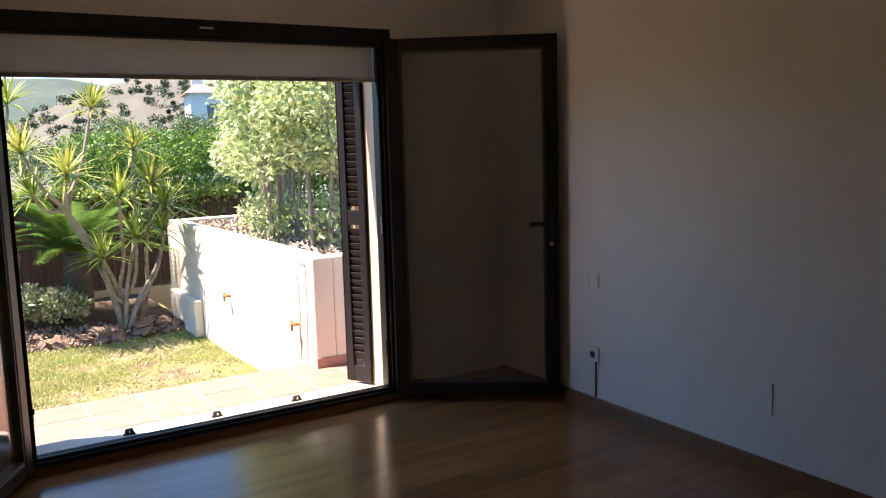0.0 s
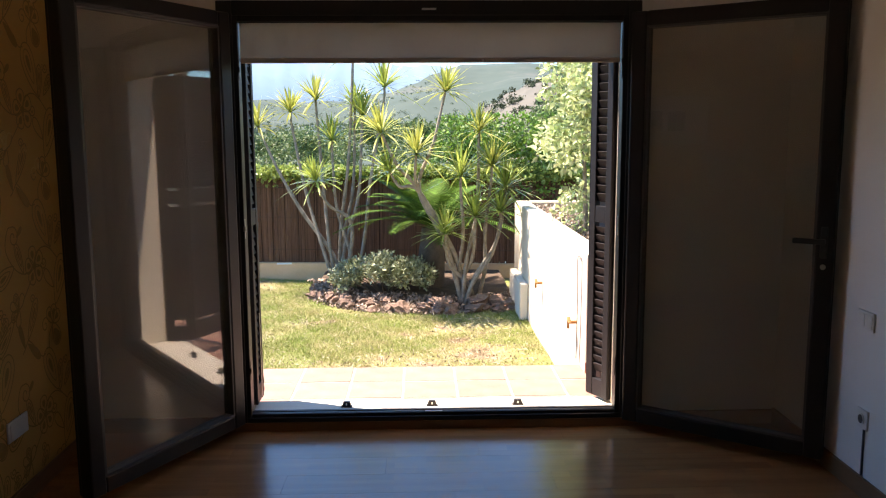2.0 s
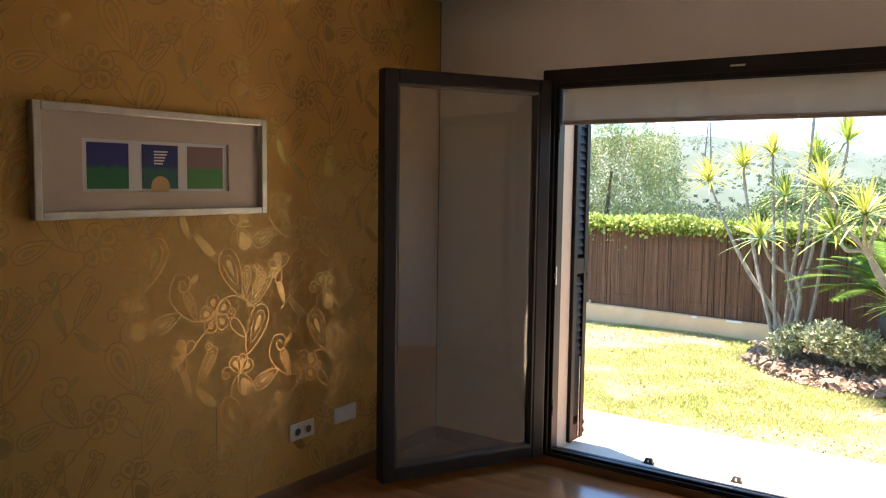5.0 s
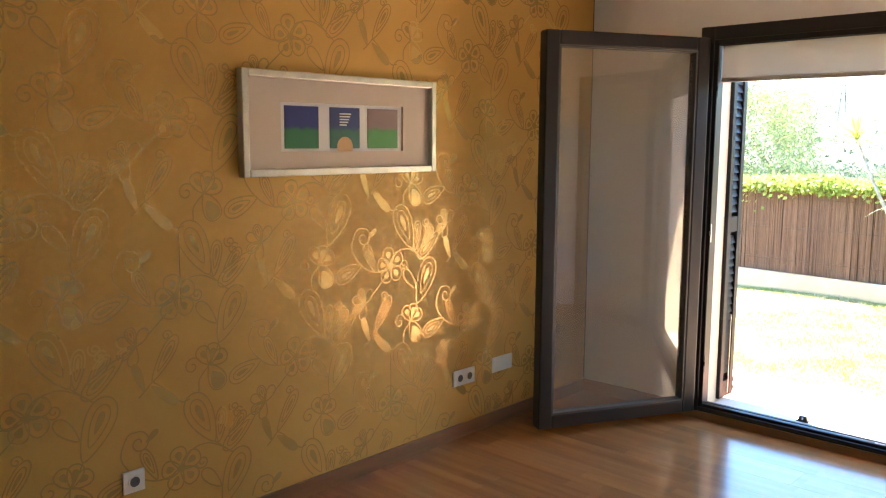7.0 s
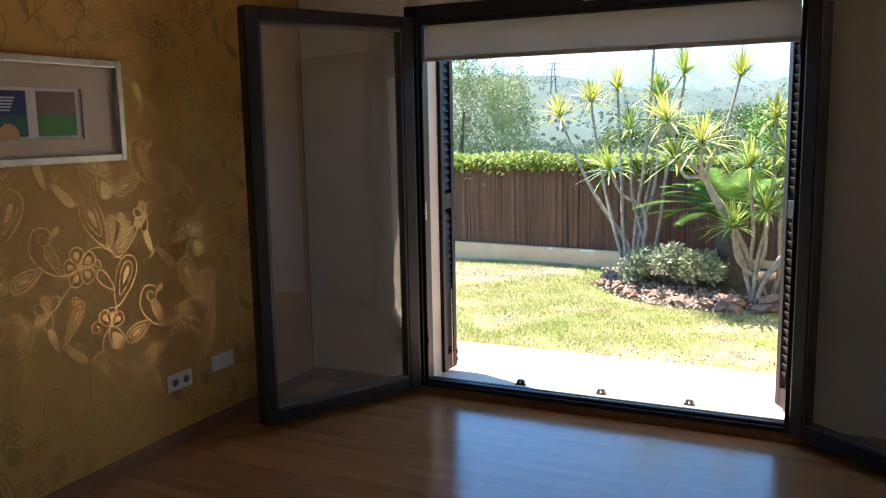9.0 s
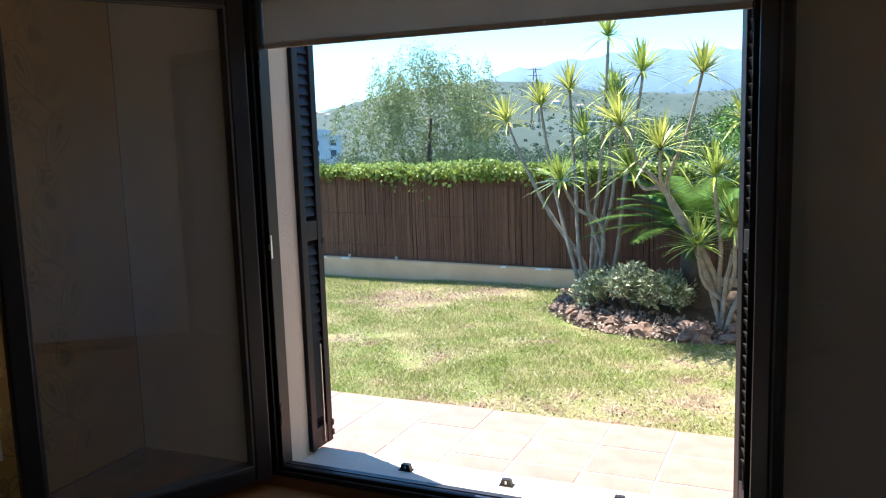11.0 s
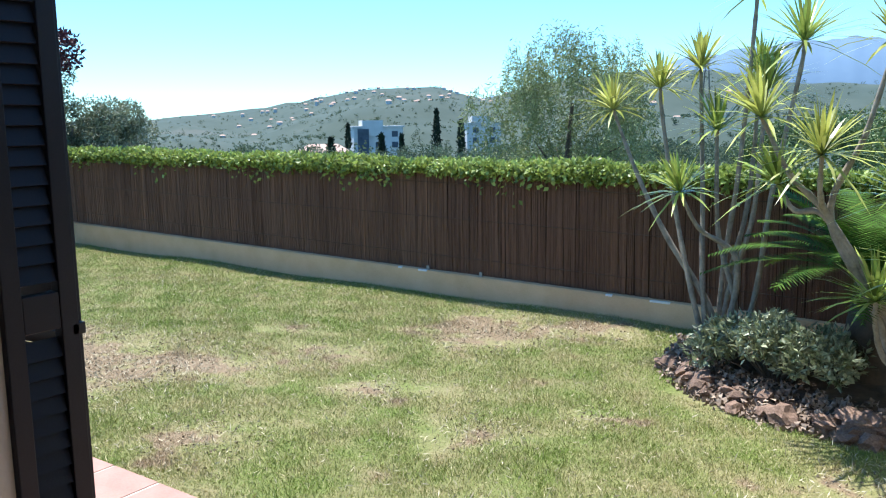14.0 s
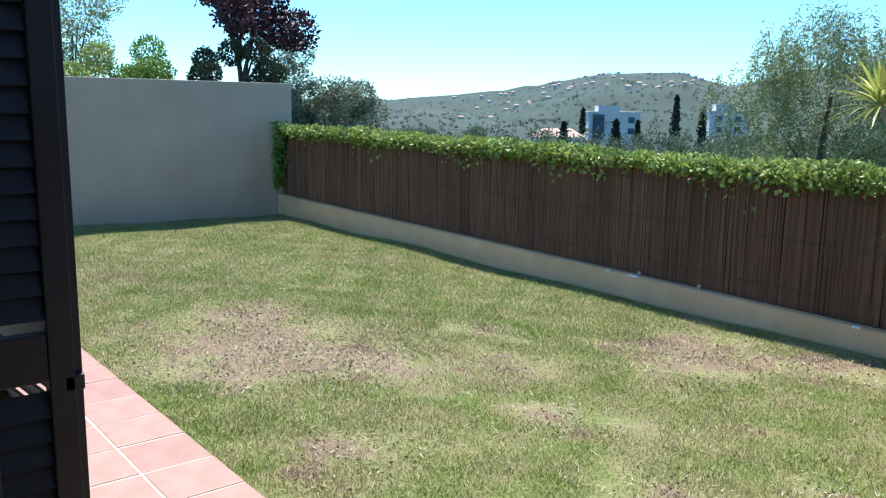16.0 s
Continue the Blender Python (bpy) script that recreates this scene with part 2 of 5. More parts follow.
ROCK = surface("reddish_rock", (0.12, 0.068, 0.046), (0.31, 0.205, 0.15), 9, 0.9, 0.9, 50, vary=0.3)
CLOD = surface("dry_earth", (0.15, 0.11, 0.068), (0.26, 0.20, 0.13), 9, 0.9, 0.4, 60, island=0.3)
STRAW = surface("dead_straw", (0.42, 0.36, 0.23), (0.60, 0.53, 0.38), 9, 0.8, 0.0, 60, island=0.3)
CHIP = surface("grey_stone_chips", (0.15, 0.10, 0.07), (0.40, 0.31, 0.235), 12, 0.9, 0.6, 80, island=0.35)
REED = surface("brown_reed", (0.132, 0.063, 0.038), (0.222, 0.116, 0.069), 2.0, 0.75, 0.3, 40, island=0.26, stretch=(1, 1, 0.2))
FENCEBACK = surface("dark_backing_sheet", (0.060, 0.029, 0.017), (0.090, 0.046, 0.027), 8, 0.9, 0.2, 60)
BARK = surface("pale_bark", (0.17, 0.14, 0.11), (0.36, 0.31, 0.25), 14, 0.9, 0.7, 60)
DARKBARK = surface("dark_bark", (0.06, 0.045, 0.03), (0.14, 0.10, 0.07), 10, 0.9, 0.6, 50)
IVY = surface("ivy_leaf", (0.135, 0.20, 0.035), (0.40, 0.48, 0.13), 2.5, 0.45, 0.1, 40, island=0.45, through=0.30)
HEDGE = surface("hedge_leaf", (0.075, 0.165, 0.022), (0.20, 0.34, 0.06), 2.5, 0.45, 0.1, 40, island=0.45, through=0.25)
VARIEG = surface("variegated_leaf", (0.22, 0.33, 0.09), (0.68, 0.72, 0.42), 5.0, 0.45, 0.1, 30, island=0.5, through=0.3)
BUSHL = surface("cream_edged_leaf", (0.08, 0.12, 0.04), (0.46, 0.48, 0.32), 9.0, 0.45, 0.1, 60, island=0.55, through=0.2)
SPIKE = surface("cordyline_leaf", (0.17, 0.25, 0.045), (0.42, 0.48, 0.12), 5.0, 0.30, 0.05, 30, island=0.5, through=0.25)
SPIKEY = surface("yellowed_cordyline_leaf", (0.25, 0.30, 0.06), (0.47, 0.47, 0.12), 5.0, 0.40, 0.05, 30, island=0.45, through=0.3)
CYCAD = surface("cycad_leaf", (0.035, 0.082, 0.012), (0.095, 0.180, 0.028), 4.0, 0.7, 0.05, 30, spec=0.08, island=0.4, through=0.15)
PEPPER = surface("pepper_tree_leaf", (0.13, 0.17, 0.055), (0.28, 0.32, 0.13), 1.0, 0.55, 0.0, 30, island=0.4, through=0.25)
OLIVE = surface("olive_leaf", (0.12, 0.145, 0.08), (0.26, 0.29, 0.18), 1.0, 0.55, 0.0, 30, island=0.4, through=0.2)
REDLEAF = surface("purple_leaf", (0.030, 0.012, 0.016), (0.10, 0.03, 0.04), 1.0, 0.5, 0.0, 30, island=0.6, through=0.2)
CYPRESS = surface("cypress_leaf", (0.008, 0.018, 0.007), (0.022, 0.042, 0.016), 2.0, 0.7, 0.0, 30, island=0.4)
# scrub paled towards the hill tone, so its colour carries the distance haze
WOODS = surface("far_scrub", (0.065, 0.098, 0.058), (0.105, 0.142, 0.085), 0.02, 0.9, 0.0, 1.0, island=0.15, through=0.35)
GREENWOOD = surface("near_wood_leaf", (0.065, 0.105, 0.030), (0.14, 0.20, 0.070), 0.4, 0.6, 0.0, 10, island=0.4, through=0.25)
DRYHILL = surface("dry_hillside", (0.070, 0.069, 0.053), (0.118, 0.110, 0.086), 0.06, 0.95, 0.3, 0.8)
DRYSCRUB = surface("grey_green_scrub", (0.030, 0.045, 0.020), (0.062, 0.085, 0.038), 0.3, 0.9, 0.0, 5, island=0.3)
RED_ROOF = surface("clay_roof", (0.40, 0.26, 0.20), (0.52, 0.36, 0.29), 1.0, 0.8, 0.2, 12)
HOUSEW = surface("whitewashed_wall", (0.52, 0.51, 0.49), (0.62, 0.61, 0.59), 0.5, 0.85, 0.1, 10)
GLASSD = surface("far_window_glass", (0.03, 0.05, 0.08), (0.06, 0.09, 0.13), 1.0, 0.15, 0.0, 5)
TRELLIS = surface("trellis_wood", (0.20, 0.12, 0.07), (0.32, 0.21, 0.13), 5, 0.8, 0.2, 40)
RUST = surface("rusty_brass", (0.25, 0.10, 0.03), (0.42, 0.22, 0.08), 20, 0.5, 0.3, 90, metal=0.6)
PANE = pane_material("window_glass", (0.94, 0.95, 0.93), 0.125, 0.11)
PICGLASS = pane_material("picture_glass", (0.97, 0.97, 0.97), 0.01)
SILVER = surface("silver_leaf_moulding", (0.48, 0.45, 0.40), (0.68, 0.65, 0.60), 9, 0.38, 0.25, 120, metal=0.75)
MATBOARD = surface("beige_mat_board", (0.60, 0.50, 0.43), (0.66, 0.56, 0.48), 3, 0.9, 0.1, 200)
MATWHITE = surface("white_inner_mat", (0.74, 0.74, 0.76), (0.82, 0.82, 0.84), 3, 0.9, 0.1, 200)


BARE_SPOTS = ((-5.3, 3.0, 1.05), (-4.55, 3.35, 0.75), (-6.3, 3.45, 0.55), (-4.8, 2.4, 0.45), (-3.1, 2.42, 0.42), (-3.1, 5.75, 0.75), (-2.3, 6.3, 0.45), (-0.9, 2.3, 0.55), (0.0, 2.5, 0.6),
              (0.6, 2.95, 0.45), (0.5, 4.0, 0.4), (-1.2, 4.15, 0.25), (-1.75, 3.5, 0.3), (-2.8, 3.87, 0.35), (-3.8, 4.3, 0.3), (-4.6, 4.75, 0.25))


def lawn_material(name, blade):
    """Patchy lawn: green, yellowed and bare brown areas with shapes of their own."""
    m, nt, b = nodes_of(name)
    N, L = nt.nodes, nt.links
    tc = N.new("ShaderNodeTexCoord")
    big, mid, fine = (N.new("ShaderNodeTexNoise") for _ in range(3))
    for n, s, d in ((big, 0.55, 4), (mid, 3.6, 7), (fine, 40, 3)):
        n.inputs["Scale"].default_value, n.inputs["Detail"].default_value = s, d
        L.new(tc.outputs["Object"], n.inputs["Vector"])
    # bare spots: centre x, y and radius, with a ragged outline
    ragged, warp = N.new("ShaderNodeTexNoise"), N.new("ShaderNodeVectorMath")
    ragged.inputs["Scale"].default_value, ragged.inputs["Detail"].default_value = 2.2, 6
    L.new(tc.outputs["Object"], ragged.inputs["Vector"])
    warp.operation = "MULTIPLY_ADD"
    warp.inputs[1].default_value = (1.5, 1.5, 0)
    L.new(ragged.outputs[1], warp.inputs[0])
    shift = N.new("ShaderNodeVectorMath")
    shift.operation = "SUBTRACT"
    shift.inputs[1].default_value = (0.75, 0.75, 0)
    L.new(tc.outputs["Object"], shift.inputs[0])
    L.new(shift.outputs[0], warp.inputs[2])
    total = None
    for x, y, r in BARE_SPOTS:
        dist, mr = N.new("ShaderNodeVectorMath"), N.new("ShaderNodeMapRange")
        dist.operation = "DISTANCE"
        dist.inputs[1].default_value = (x, y, -0.43)
        L.new(warp.outputs[0], dist.inputs[0])
        mr.inputs["From Min"].default_value, mr.inputs["From Max"].default_value = r * 1.1, r * 0.3
        L.new(dist.outputs["Value"], mr.inputs[0])
        if total is None:
            total = mr.outputs[0]
        else:
            ad = N.new("ShaderNodeMath")
            ad.operation = "MAXIMUM"
            L.new(total, ad.inputs[0])
            L.new(mr.outputs[0], ad.inputs[1])
            total = ad.outputs[0]
    mul = N.new("ShaderNodeMath")
    mul.operation = "MULTIPLY_ADD"
    mul.inputs[1].default_value = 0.55
    rough_spot = N.new("ShaderNodeMath")
    rough_spot.operation = "MULTIPLY"
    clods = N.new("ShaderNodeTexNoise")
    clods.inputs["Scale"].default_value, clods.inputs["Detail"].default_value = 6.5, 6
    L.new(tc.outputs["Object"], clods.inputs["Vector"])
    L.new(total, rough_spot.inputs[0])
    L.new(clods.outputs[0], rough_spot.inputs[1])
    L.new(rough_spot.outputs[0], mul.inputs[0])
    L.new(mid.outputs[0], mul.inputs[2])
    mul2 = N.new("ShaderNodeMath")
    mul2.operation = "MULTIPLY_ADD"
    mul2.inputs[1].default_value = 0.45
    L.new(big.outputs[0], mul2.inputs[0])
    L.new(mul.outputs[0], mul2.inputs[2])
    ramp = N.new("ShaderNodeValToRGB")
    e = ramp.color_ramp.elements
    green, straw, dirt = ((0.188, 0.252, 0.044), (0.335, 0.325, 0.125), (0.30, 0.225, 0.13)) if blade else ((0.140, 0.165, 0.045), (0.225, 0.195, 0.095), (0.205, 0.150, 0.092))
    e[0].position, e[0].color = 0.56, (*green, 1)
    e[1].position, e[1].color = 0.90, (*straw, 1)
    x = e.new(0.999)
    x.color = (*dirt, 1)
    L.new(mul2.outputs[0], ramp.inputs[0])
    hs, mr = N.new("ShaderNodeHueSaturation"), N.new("ShaderNodeMapRange")
    mr.inputs["To Min"].default_value, mr.inputs["To Max"].default_value = 0.62, 1.42
    if blade:
        g = N.new("ShaderNodeNewGeometry")
        # one blade in eight is dead straw
        dead, straws = N.new("ShaderNodeMath"), N.new("ShaderNodeMix")
        dead.operation, straws.data_type = "GREATER_THAN", "RGBA"
        dead.inputs[1].default_value = 0.88
        straws.inputs[7].default_value = (0.44, 0.38, 0.22, 1)
        L.new(g.outputs["Random Per Island"], dead.inputs[0])
        L.new(dead.outputs[0], straws.inputs[0])
        L.new(ramp.outputs[0], straws.inputs[6])
        L.new(g.outputs["Random Per Island"], mr.inputs[0])
    else:
        L.new(fine.outputs[0], mr.inputs[0])
    L.new(mr.outputs[0], hs.inputs["Value"])
    L.new(straws.outputs[2] if blade else ramp.outputs[0], hs.inputs["Color"])
    L.new(hs.outputs[0], b.inputs["Base Color"])
    b.inputs["Roughness"].default_value = 0.7 if blade else 0.95
    b.inputs["Specular IOR Level"].default_value = 0.3
    if not blade:
        bp = N.new("ShaderNodeBump")
        bp.inputs["Strength"].default_value, bp.inputs["Distance"].default_value = 0.9, 0.02
        L.new(fine.outputs[0], bp.inputs["Height"])
        L.new(bp.outputs[0], b.inputs["Normal"])
    return m


LAWN, BLADE = lawn_material("patchy_turf", False), lawn_material("grass_blade", True)


def hill_material():
    m, nt, b = nodes_of("hillside")
    N, L = nt.nodes, nt.links
    tc = N.new("ShaderNodeTexCoord")
    big, mid = N.new("ShaderNodeTexNoise"), N.new("ShaderNodeTexNoise")
    big.inputs["Scale"].default_value, big.inputs["Detail"].default_value = 0.008, 6
    mid.inputs["Scale"].default_value, mid.inputs["Detail"].default_value = 0.07, 6
    L.new(tc.outputs["Object"], big.inputs["Vector"])
    L.new(tc.outputs["Object"], mid.inputs["Vector"])
    add = N.new("ShaderNodeMath")
    add.operation = "MULTIPLY_ADD"
    add.inputs[1].default_value = 0.6
    L.new(mid.outputs[0], add.inputs[0])
    L.new(big.outputs[0], add.inputs[2])
    ramp = N.new("ShaderNodeValToRGB")
    e = ramp.color_ramp.elements
    # blue-green of distance haze is mixed into these ground colours
    e[0].position, e[0].color = 0.70, (0.031, 0.053, 0.040, 1)
    e[1].position, e[1].color = 1.0, (0.063, 0.075, 0.060, 1)
    x = e.new(0.90)
    x.color = (0.042, 0.064, 0.049, 1)
    L.new(add.outputs[0], ramp.inputs[0])
    L.new(ramp.outputs[0], b.inputs["Base Color"])
    b.inputs["Roughness"].default_value = 0.95
    return m


HILL = hill_material()
# the blue of distance haze is painted into this colour
HAZE_BLUE = surface("far_mountain_haze", (0.13, 0.20, 0.29), (0.16, 0.235, 0.325), 0.002, 1.0, 0.0, 0.02, spec=0.0)

# ---------------------------------------------------------------- room
XL, XR, YB, ZC = -1.70, 1.850, -6.2, 2.62      # inner faces of the room
OL, OR_, OT, OB = -0.95, 1.045, 2.13, 0.040    # window opening
WT = 0.32                                      # outer wall thickness

bm = boxes([((XL - 0.2, 0, -0.5), (OL, WT, ZC + 0.3)), ((OR_, 0, -0.5), (XR + 0.2, WT, ZC + 0.3)),
            ((OL, 0, OT), (OR_, WT, ZC + 0.3)), ((OL, 0, -0.5), (OR_, WT - 0.06, OB - 0.012))])
structure("wall_window", bm, WHITE, "white painted wall round the open garden window", "wall")
wall_left = structure("wall_left", box((XL - 0.2, YB - 0.2, -0.3), (XL, 0, ZC + 0.3)), GOLD, "gold wallpapered wall with a foil flower pattern", "wall")
structure("wall_right", box((XR, YB - 0.2, -0.3), (XR + 0.2, 0, ZC + 0.3)), WHITE, "plain white painted wall", "wall")
structure("wall_back", box((XL, YB - 0.2, -0.3), (XR, YB, ZC + 0.3)), WHITE, "plain white painted wall", "wall")
structure("ceiling", box((XL, YB, ZC), (XR, 0, ZC + 0.25)), CEIL, "white plastered ceiling", "ceiling")
floor = structure("floor", box((XL, YB, -0.2), (XR, 0, -0.006)), GAP, "glossy oak laminate floor", "floor")
structure("baseboard", boxes([((XL, YB, -0.006), (XL + 0.014, 0, 0.075))], 0.003), OAKDARK, "brown wooden skirting board", "baseboard")
structure("baseboard", boxes([((XR - 0.014, YB, -0.006), (XR, 0, 0.085))], 0.003), OAKDARK, "brown wooden skirting board", "baseboard")
structure("baseboard", boxes([((XL + 0.014, -0.014, -0.006), (-1.0, 0, 0.075)), ((1.085, -0.014, -0.006), (XR - 0.014, 0, 0.075))], 0.003), OAKDARK,
          "brown wooden skirting board", "baseboard")
structure("trim", box((-1.0, -0.018, -0.006), (1.085, 0, 0.044), 0.002), OAKDARK, "wooden strip under the window frame", "trim")
structure("reveal", boxes([((OL, 0.073, 0.030), (OL + 0.004, WT + 0.002, OT)), ((OR_ - 0.004, 0.073, 0.030), (OR_, WT + 0.002, OT))]), RENDER, "cream rendered window reveal", "reveal")
structure("sill", box((OL, 0.075, 0.0), (OR_, WT + 0.06, 0.030), 0.004), PLANTW, "pale stone outer window sill", "sill")


# ---------------------------------------------------------------- window
def ring(lo, hi, w, y0, y1, bevel=0.004):
    """A rectangular frame in the x-z plane; w: widths of left, right, bottom, top."""
    (x0, z0), (x1, z1) = lo, hi
    l, r, b, t = w
    return boxes([((x0, y0, z0), (x0 + l, y1, z1)), ((x1 - r, y0, z0), (x1, y1, z1)),
                  ((x0 + l, y0 + 0.001, z0), (x1 - r, y1 - 0.001, z0 + b)), ((x0 + l, y0 + 0.001, z1 - t), (x1 - r, y1 - 0.001, z1))], bevel)


window = tagged(thing("window_1", pose(0, 0, 0), "wide-open dark brown aluminium casement window to the garden", "window"), kind="structure")
part("window_frame", ring((-1.0, 0.044), (1.084, 2.176), (0.075, 0.062, 0.026, 0.07), -0.016, -0.002), FRAME, window)
part("window_frame", ring((OL + 0.001, OB + 0.001), (OR_ - 0.001, 2.125), (0.045, 0.045, 0.045, 0.045), -0.0015, 0.072), FRAME, window)
part("track", ring((-0.945, 0.09), (1.04, 2.08), (0.012, 0.012, 0.006, 0.006), 0.018, 0.026, 0.0), RUBBER, window, "grey rubber gasket")
for z in (0.32, 1.06, 1.85):
    for x, s in ((-0.906, 1), (0.999, -1)):
        bm = boxes([((x - 0.004, 0.004, z - 0.05), (x + 0.004, 0.016, z + 0.05)), ((x - 0.003, -0.004, z - 0.014), (x + 0.006 * s + 0.003, 0.006, z + 0.014))], 0.0015)
        part("strike_plate", bm, STEEL if z == 1.06 else FRAME, window, "small metal latch keep")
part("drain_plate", box((0.0, 0.004, 0.0865), (0.09, 0.016, 0.090), 0.001), PLASTIC, window, "small white maker's plate")
part("drain_plate", box((0.0, -0.0185, 2.13), (0.07, -0.0155, 2.14), 0.001), PLASTIC, window, "small white maker's plate")


def sash(hinge, tip, flip):
    """A casement leaf; local x runs from the hinge to the free edge."""
    d = Vector(tip) - Vector(hinge)
    w = d.length
    m = Matrix.Translation((hinge[0], hinge[1], 0)) @ Matrix.Rotation(math.atan2(d.y, d.x), 4, "Z")
    s = part("casement", ring((0.0, 0.05), (w, 2.114), (0.078, 0.078, 0.072, 0.072), -0.034, 0.034, 0.008), FRAME, window,
             "dark brown aluminium casement swung into the room")
    s.matrix_basis = m
    part("rebate", ring((0.004, 0.056), (w - 0.004, 2.108), (0.03, 0.03, 0.03, 0.03), 0.0345 if flip else -0.046, 0.046 if flip else -0.0345, 0.002), FRAME, s)
    part("gasket", ring((0.076, 0.120), (w - 0.076, 2.044), (0.011, 0.011, 0.011, 0.011), -0.030, 0.030, 0.002), RUBBER, s, "grey rubber gasket")
    p = part("pane", box((0.082, -0.003, 0.126), (w - 0.082, 0.003, 2.038)), PANE, s, "clear dusty window pane")
    p.visible_shadow = False
    return s, w


lsash, lw = sash((-0.955, -0.035), (-1.402, -0.903), False)
rsash, rw = sash((1.040, -0.035), (1.816, -0.606), True)
bm = boxes([((rw - 0.055, -0.046, 0.98), (rw - 0.025, -0.033, 1.12)), ((rw - 0.052, -0.068, 1.045), (rw - 0.030, -0.046, 1.067)),
            ((rw - 0.165, -0.082, 1.044), (rw - 0.030, -0.062, 1.068))], 0.005)
part("door_handle", bm, DARKHOLE, rsash, "black lever handle")
part("lock", cyl(0.012, 0.012, 0, 0.006, 16, Matrix.Translation((rw - 0.04, -0.033, 0.94)) @ Matrix.Rotation(radians(90), 4, "X")), STEEL, rsash, "small steel lock")

blind = thing("roller_blind", pose(0.047, 0.045, 1.882), "cream fabric roller blind pulled down a little", "blind")
bm = bmesh.new()
n = 24
rows = [[bm.verts.new((-0.948 + 1.896 * i / n, 0.003 * math.sin(i * 0.9) * (1 - k / 6), 0.02 + 0.19 * k / 6)) for i in range(n + 1)] for k in range(7)]
for k in range(6):
    for i in range(n):
        bm.faces.new((rows[k][i], rows[k][i + 1], rows[k + 1][i + 1], rows[k + 1][i]))
bmesh.ops.solidify(bm, geom=bm.faces[:], thickness=0.0015)
part("fabric", bm, BLIND, blind)
part("bottom_bar", box((-0.948, -0.007, 0.0), (0.948, 0.007, 0.024), 0.004), BLIND, blind)
part("pull_tab", box((0.25, -0.009, 0.006), (0.262, -0.0072, 0.018), 0.001), PLASTIC, blind)

for x, dz in ((-0.435, 0), (0.040, 0), (0.519, 0)):
    st = thing("shutter_stop", pose(x, 0.265, 0.030), "small dark metal shutter stop on the sill", "stop", "shutter stops on the sill")
    bm = boxes([((-0.032, -0.018, 0), (0.032, 0.018, 0.004)), ], 0.001)
    part("plate", bm, FRAME, st)
    bm = bmesh.new()
    vs = add_box(bm, (-0.026, -0.012, 0.004), (0.026, 0.012, 0.030))
    for v in vs:
        if v.co.z > 0.02:
            v.co.x *= 0.72
    part("catch", bm, FRAME, st)
    part("screw", box((-0.004, -0.0135, 0.010), (0.004, -0.0115, 0.024), 0.001), STEEL, st)


# ---------------------------------------------------------------- shutters
def louvre_leaf(parent, a, b, z0, z1, stile, rails, label):
    """One louvred leaf between the plan points a and b."""
    d = Vector(b) - Vector(a)
    w = d.length
    m = Matrix.Translation((a[0], a[1], 0)) @ Matrix.Rotation(math.atan2(d.y, d.x), 4, "Z")
    items = [((0, -0.018, z0), (stile, 0.018, z1)), ((w - stile, -0.018, z0), (w, 0.018, z1))]
    items += [((stile, -0.016, z), (w - stile, 0.016, z + h)) for z, h in rails]
    leaf = part("leaf", boxes(items, 0.003), SHUT, parent, label)
    leaf.matrix_basis = parent.matrix_basis.inverted() @ m
    slat = box((stile - 0.004, -0.0035, -0.0245), (w - stile + 0.004, 0.0035, 0.0245))
    bmesh.ops.transform(slat, matrix=Matrix.Rotation(radians(-20), 4, "X"), verts=slat.verts)
    me = bpy.data.meshes.new("slat")
    slat.to_mesh(me)
    slat.free()
    me.materials.append(SHUT)
    z = z0 + 0.12
    while z < z1 - 0.06:
        if not any(r - 0.025 < z < r + h + 0.025 for r, h in rails):
            s = part("slat", me, None, leaf)
            s.location = (0, 0, z)
        z += 0.046
    return leaf


for side, label in ((-1, "dark brown louvred shutter folded back beside the window"), (1, "dark brown louvred shutter folded back beside the window")):
    a, b, c = ((-0.942, 0.268), (-0.942, 0.448), (-1.416, 0.405)) if side < 0 else ((1.030, 0.268), (0.950, 0.425), (1.15, 0.85))
    sh = thing("window_shutter", pose(a[0], a[1], 0.045), label, "shutter", "shutters of the window")
    louvre_leaf(sh, a, b, 0.045, 2.07, 0.045, ((0.045, 0.10), (1.04, 0.09), (1.98, 0.09)), "narrow louvred shutter leaf")
    louvre_leaf(sh, b, c, 0.045, 2.07, 0.055, ((0.045, 0.13), (1.04, 0.10), (1.98, 0.09)), "wide louvred shutter leaf")
    for k in (0.0, 0.05, 0.95, 1.88):
        hm = Matrix.Rotation(0 if side < 0 else radians(27), 4, "Z")
        part("hinge", box((-0.006, 0.16, 0.02 + k), (0.018, 0.196, 0.05 + k), 0.003, hm), FRAME, sh, "dark metal folding hinge")
    part("latch_rod", box((0.019 if side < 0 else -0.024, 0.10, 0.02), (0.023 if side < 0 else -0.019, 0.106, 0.5), 0.001), STEEL, sh, "thin steel latch rod")

# ---------------------------------------------------------------- wall fittings
def wall_box(name, place, face, size, label, category):
    """A plate on a side wall; face: +1 looks to +x, -1 to -x. Local y runs along the wall, z up, x out of it."""
    return thing(name, Matrix.Translation(place) @ Matrix.Rotation(0 if face > 0 else math.pi, 4, "Z"), label, category)


